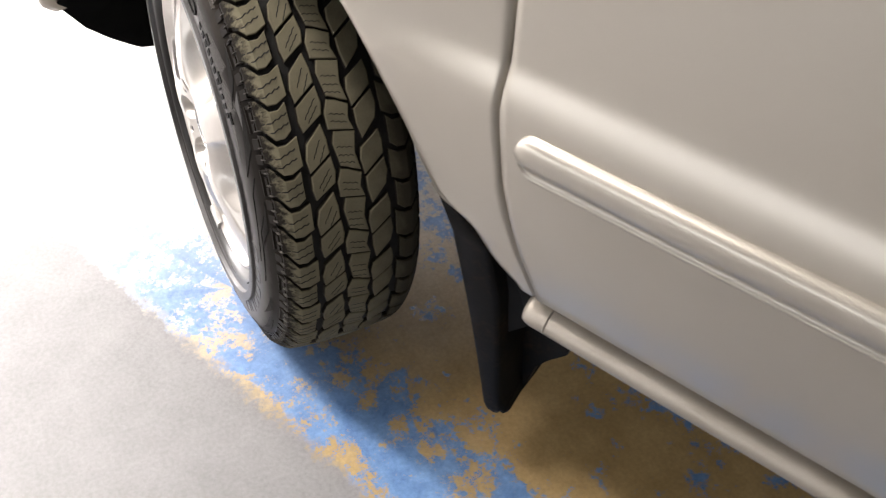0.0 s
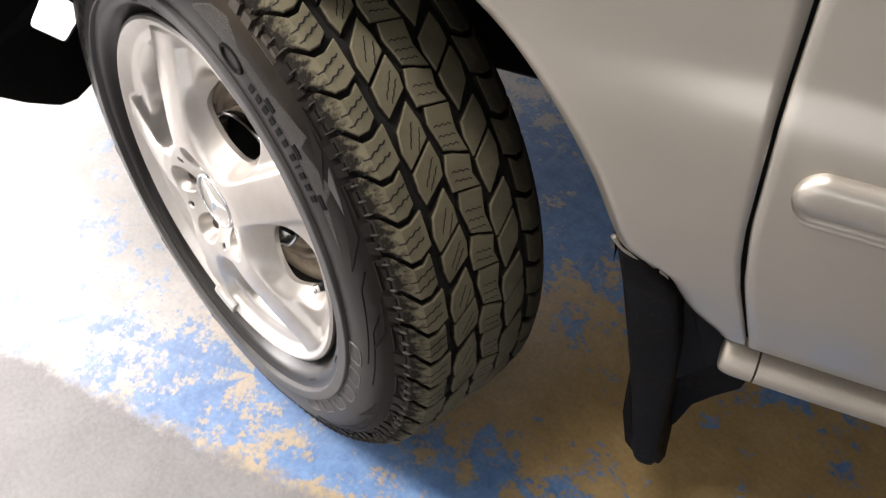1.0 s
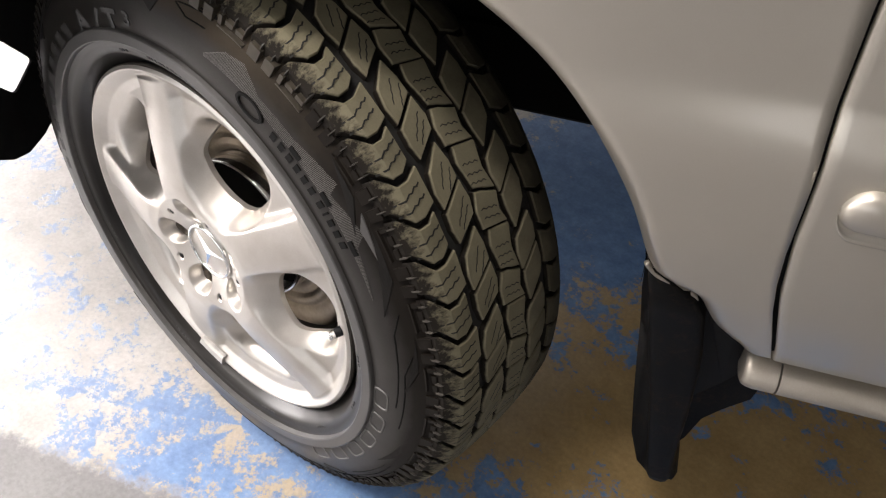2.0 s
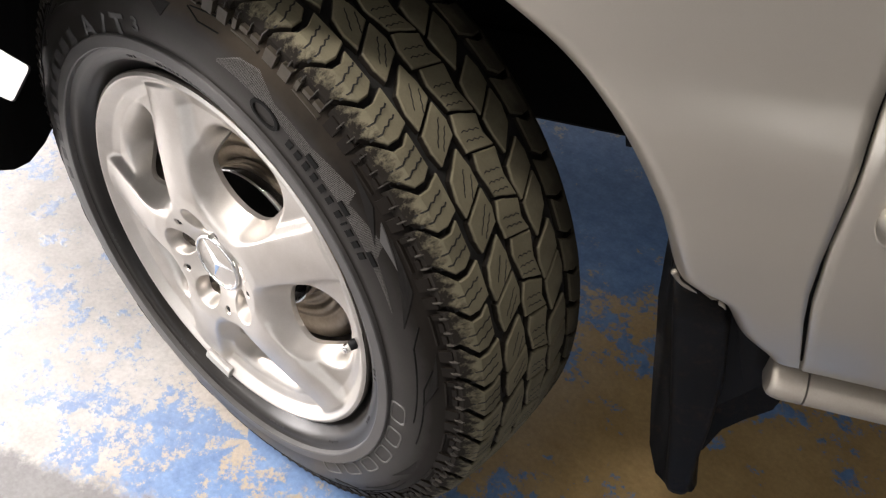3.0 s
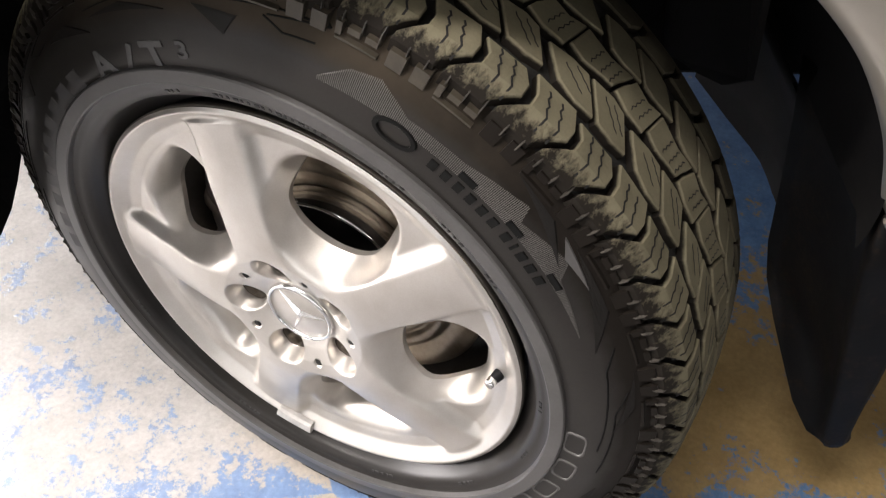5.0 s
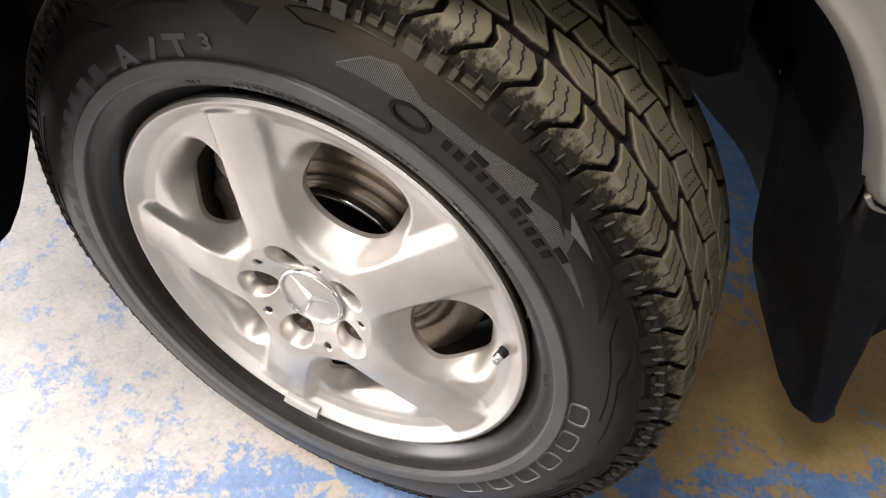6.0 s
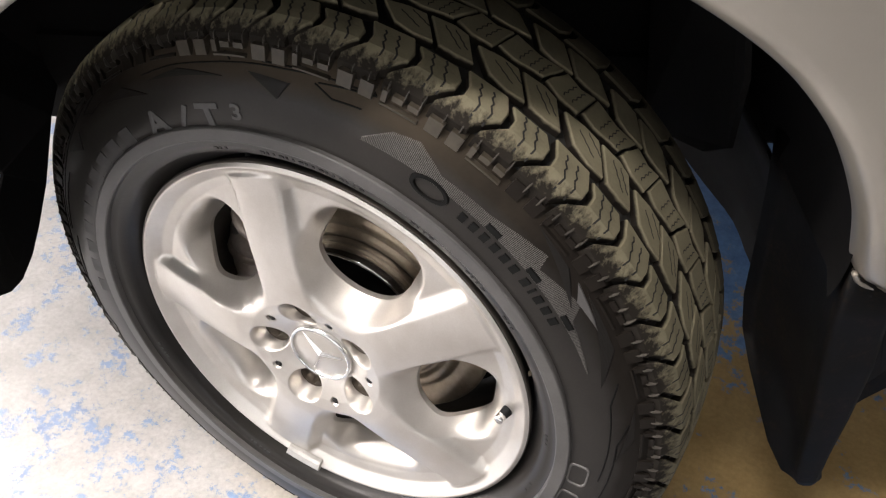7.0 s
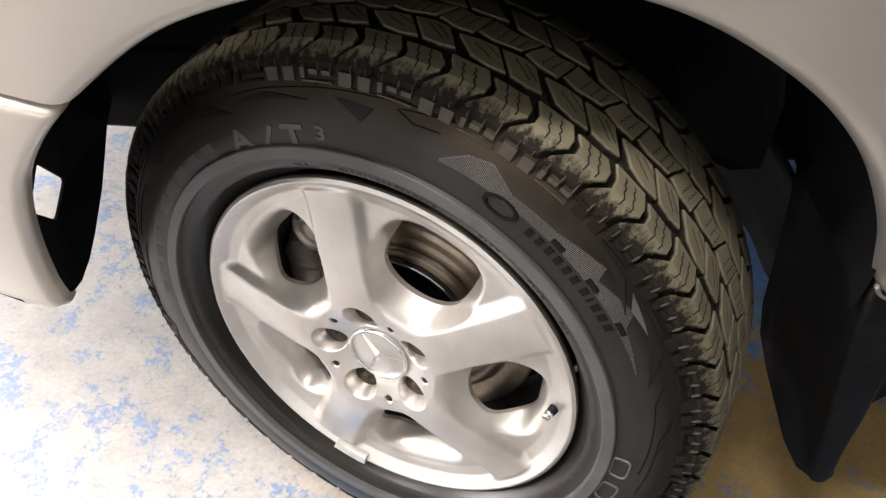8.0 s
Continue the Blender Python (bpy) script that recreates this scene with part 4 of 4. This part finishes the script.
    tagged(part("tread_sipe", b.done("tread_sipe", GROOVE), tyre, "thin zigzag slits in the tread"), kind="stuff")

    # raised pads and ribs down the shoulder
    def wall_y(r):
        return float(np.interp(r, [p[0] for p in prof], [p[1] for p in prof]))

    def plate(b, a0, a1, r0, r1, lift, n=3, outer=None):
        rows = []
        for a in np.linspace(a0, a1, n):
            rows.append([on_wheel(a, r, wall_y(r) - h) for r, h in ((r0, -0.0004), (r0 + 0.0005, lift), (r1 - 0.0005, outer or lift), (r1, -0.0004))])
        base = len(b.v)
        b.grid(rows)
        k = len(rows) - 1
        b.f.append((base, base + 1, base + 2, base + 3))
        b.f.append((base + 4 * k + 3, base + 4 * k + 2, base + 4 * k + 1, base + 4 * k))
    ribs = Build()

    def claw(a, r0):
        """A short rib that stands out where the tread turns down into the sidewall."""
        line = [(r0, wall_y(r0) + 0.0004), (r0 + 0.0015, wall_y(r0) - 0.0012), (0.3330, 0.0070), (0.3385, 0.0088), (0.3425, 0.0165)]
        ribs.grid([[on_wheel(a + d, r, y + e) for d, e in ((0.12, 0.007), (0.075, 0.0), (-0.075, 0.0), (-0.12, 0.007))] for r, y in line])
    pads = []
    for spec in ((0.6, -1.6, 0.3215, 0.3345, 3), (-2.7, -4.7, 0.3215, 0.3345, 3), (-6.0, -11.6, 0.3215, 0.3242, 5), (-5.9, -6.7, 0.3244, 0.3345, 3), (-7.4, -9.0, 0.3280, 0.3335, 3), (-9.7, -11.3, 0.3280, 0.3335, 3)):
        flat, proud = Build(), Build()
        for b, y0, y1 in ((flat, 0.0006, 0.0105), (proud, 0.0016, 0.0082)):
            # the pads' faces stand steeper than the wall below them
            rise = [max(wall_y(r) - (0.0045 - y0 + (y1 - 0.0045) * (r - 0.3215) / 0.013), y0) for r in spec[2:4]]
            plate(b, *spec[:4], rise[0], spec[4], rise[1])
        pads.append((flat.done("shoulder_pad", RUBBER), proud.done("shoulder_pad", PAD)))
    for k in range(PERIODS):
        s = START - STEP * k
        # pads between 62 and 118 degrees are paler and stand prouder
        for darker, dusty in pads:
            part("shoulder_pad", dusty if 62 < s % 360 < 118 else darker, tyre, m=Matrix.Rotation(-radians(s), 4, "Y"))
        for da in (-1.2, -3.6, -6.4, -9.0, -11.2):
            claw(s + da, 0.3265 + 0.0015 * (da < -6))
    tagged(part("shoulder_rib", ribs.done("shoulder_rib", RIB), tyre, "thin moulded ribs on the tyre's shoulder"), kind="stuff")

    # thin ridges of the sidewall's spear pattern
    lines = Build()

    def ridge(points, width=0.0009, lift=0.0007):
        rows = []
        pts = [Vector(on_wheel(a, r, 0)) for a, r in points]
        for i, p in enumerate(pts):
            d = (pts[min(i + 1, len(pts) - 1)] - pts[max(i - 1, 0)]).normalized()
            n = Vector((-d.z, 0, d.x)) * width
            out = []
            for w, h in ((-1, -0.0002), (-0.4, lift), (0.4, lift), (1, -0.0002)):
                q = p + n * w
                r = math.hypot(q.x, q.z)
                out.append((q.x, wall_y(r) - h, q.z))
            rows.append(out)
        lines.grid(rows)

    def straight(a0, r0, a1, r1, n=8):
        return [(a0 + (a1 - a0) * i / n, r0 + (r1 - r0) * i / n) for i in range(n + 1)]
    for turn in (0, 53.3, 106.7, 160, 213.3):
        for shape in (((121, 0.3140), (114, 0.3160), (106.5, 0.3165), (98.5, 0.3185), (93, 0.3195), (86, 0.3225), (79, 0.3240)), ((103.4, 0.3245), (102.2, 0.3190)), ((93, 0.3320), (90.3, 0.3220), (96.7, 0.3210)),
                      ((81.6, 0.3330), (79.1, 0.3240), (87.5, 0.3175)), ((88, 0.3165), (84.9, 0.3105), (80.3, 0.3125))):
            for (a0, r0), (a1, r1) in zip(shape, shape[1:]):
                ridge(straight(a0 + turn, r0, a1 + turn, r1, 5), 0.0007)
    ridge(straight(23.1, 0.3118, 18.7, 0.3020, 4))
    ridge(straight(18.7, 0.3020, -1.3, 0.2937))
    ridge(straight(14.0, 0.3140, 9.0, 0.3040, 4))
    ridge(straight(9.0, 0.3040, -8.0, 0.3000))
    tagged(part("sidewall_ridge", lines.done("sidewall_ridge", INK), tyre, "thin moulded lines on the sidewall"), kind="stuff")

    # hatched field behind the maker's words
    a0, a1, n, low = 79.0, 26.0, 200, 0.2915
    peaks = ((79, 0.2950), (75, 0.3100), (71, 0.3140), (66, 0.302), (57, 0.3030), (47.5, 0.3135), (46.5, 0.302), (38.5, 0.3120), (36.5, 0.300), (26, 0.2920))
    field = Build()
    for i in range(n):
        a = a0 + (a1 - a0) * i / n
        top = float(np.interp(-a, [-q for q, _ in peaks], [p for _, p in peaks]))
        ks = np.linspace(low, top, 9)
        field.grid([[on_wheel(q, r, wall_y(r) - (0.0007 if 0 < j < 8 else -0.0003)) for j, r in enumerate(ks)] for q in (a, a + (a1 - a0) / n * 0.5)])
    tagged(part("hatched_field", field.done("hatched_field", HATCH), tyre, "finely hatched field on the sidewall, paled for its sheen"), kind="stuff")

    # dark and pale spears of the sidewall's pattern, each a flat triangle between two radii
    def spear(corners, mat):
        one, (p, q, e) = Build(), corners
        rows = []
        for k in range(9):
            u = k / 8 * 0.98
            (a0, r0), (a1, r1) = ((c[0] + (e[0] - c[0]) * u, c[1] + (e[1] - c[1]) * u) for c in (p, q))
            rows.append([on_wheel(a0 + (a1 - a0) * w, r0 + (r1 - r0) * w, wall_y(r0 + (r1 - r0) * w) - (0.0010 if 0 < w < 1 else -0.0003)) for w in (0, 0.06, 0.35, 0.65, 0.94, 1)])
        part("spear", one.grid(rows).done("spear", mat), tyre)
    for turn in (0, 53.3, 106.7, 160, 213.3):
        for three in (((99.5, 0.3138), (91.5, 0.3115), (93.6, 0.2979)), ((120.7, 0.3083), (112.5, 0.3138), (103.6, 0.3075)), ((133.2, 0.3078), (126.6, 0.3117), (120.6, 0.2988))):
            spear([(a + turn, r) for a, r in three], SPEAR)
    spear([(40.0, 0.3200), (29.0, 0.3175), (22.7, 0.2985)], SPEAR)
    spear([(52.0, 0.3220), (44.0, 0.3190), (38.5, 0.3040)], SPEAR)
    spear([(41.8, 0.3185), (39.0, 0.3100), (33.5, 0.3130)], BAND)
    spear([(18.0, 0.3200), (10.0, 0.3170), (4.0, 0.3020)], SPEAR)

    # maker's words as plain bars, one for each letter
    def bar(a0, a1, r0, r1, lift, mat, n=3):
        one = Build()
        plate(one, a0, a1, r0, r1, lift, n)
        part("word_bar", one.done("word_bar", mat), tyre)
    a = 60.5
    for k in range(11):
        w = 1.0 if k == 7 else 1.85
        a -= 0.5 if k == 6 else 0
        bar(a, a - w + 0.55, 0.2812, 0.2896, 0.0010, INK)
        a -= w + 0.42
    for a0, a1 in ((56.5, 53.8), (47.5, 44.8), (38.0, 35.2)):
        bar(a0, a1, 0.2930, 0.2985, 0.0018, INK)
    a = 130.5
    for k in range(10):
        bar(a, a + 3.6, 0.2640, 0.2830, 0.0005, DIM, 4)
        a += 6.0
    for k in range(6):
        mid, one, ring = -1.5 - 9.6 * k, Build(), []
        for j in range(40):
            t = 2 * math.pi * j / 40
            c, q = math.cos(t), math.sin(t)
            u, w = math.copysign(abs(c) ** 0.45, c), math.copysign(abs(q) ** 0.45, q)
            ring.append([on_wheel(mid + 3.4 * f * u + 0.7 * g * u, 0.2755 + (0.0098 * f + 0.0022 * g) * w, wall_y(0.2755 + (0.0098 * f + 0.0022 * g) * w) - h) for f, g, h in ((1, 0, -0.0002), (1, -0.2, 0.0008), (1, -0.8, 0.0008), (1, -1, -0.0002))])
        part("word_outline", one.grid(ring, close_v=True).done("word_outline", OUTLINE), tyre)
    for a0, n in ((112.0, 3), (100.0, 16), (66.0, 4), (52.0, 4), (40.0, 3), (6.0, 3), (-14.0, 3), (-40.0, 4), (-68.0, 5), (-110.0, 5), (-150.0, 4)):
        for k in range(n):
            bar(a0 - 1.5 * k, a0 - 1.5 * k - (0.5 if k % 3 else 1.0), 0.2390, 0.2425, 0.0006, DIM, 2)
    oval = []
    for k in range(40):
        t = 2 * math.pi * k / 40
        oval.append([on_wheel(66.4 + 3.6 * q * math.cos(t), 0.2870 + 0.0090 * q * math.sin(t), wall_y(0.2870 + 0.0090 * q * math.sin(t)) - h) for q, h in ((1.0, -0.0002), (0.96, 0.0020), (0.76, 0.0020), (0.72, -0.0002))])
    part("oval_mark", Build().grid(oval, close_v=True).done("oval_mark", INK), tyre, "dark oval ring on the sidewall")
    for text, deg, r, size in (("A", 122.0, 0.2640, 0.030), ("/", 115.0, 0.2640, 0.030), ("T", 108.3, 0.2640, 0.030), ("3", 102.0, 0.2730, 0.019)):
        cu = bpy.data.curves.new("letter", "FONT")
        cu.body, cu.size, cu.extrude, cu.align_x, cu.offset = text, size, 0.0006, "CENTER", 0.0005 if text == "3" else 0.0011
        ob = bpy.data.objects.new("letter", cu)
        scene.collection.objects.link(ob)
        me = bpy.data.meshes.new_from_object(ob.evaluated_get(bpy.context.evaluated_depsgraph_get()))
        bpy.data.objects.remove(ob)
        me.materials.clear()
        me.materials.append(LETTER)
        x, _, z = on_wheel(deg, r, 0)
        m = pose(x, 0, z, 90, 0, 0) @ pose(0, 0, 0, 0, 0, deg - 90 - (14 if text == "/" else 0)) @ Matrix.Diagonal((1.3, 1, 1, 1))
        for v in me.vertices:
            q = m @ v.co
            v.co = (q.x, wall_y(math.hypot(q.x, q.z)) - (0.0009 if v.co.z > 0 else -0.0003), q.z)
        part("letter", me, tyre, "raised grey letter")


build_shell()
build_wheel_well()
build_fender()
build_bumper()
build_door()
build_sill()
build_mudflap()
build_alloy()
build_tyre()
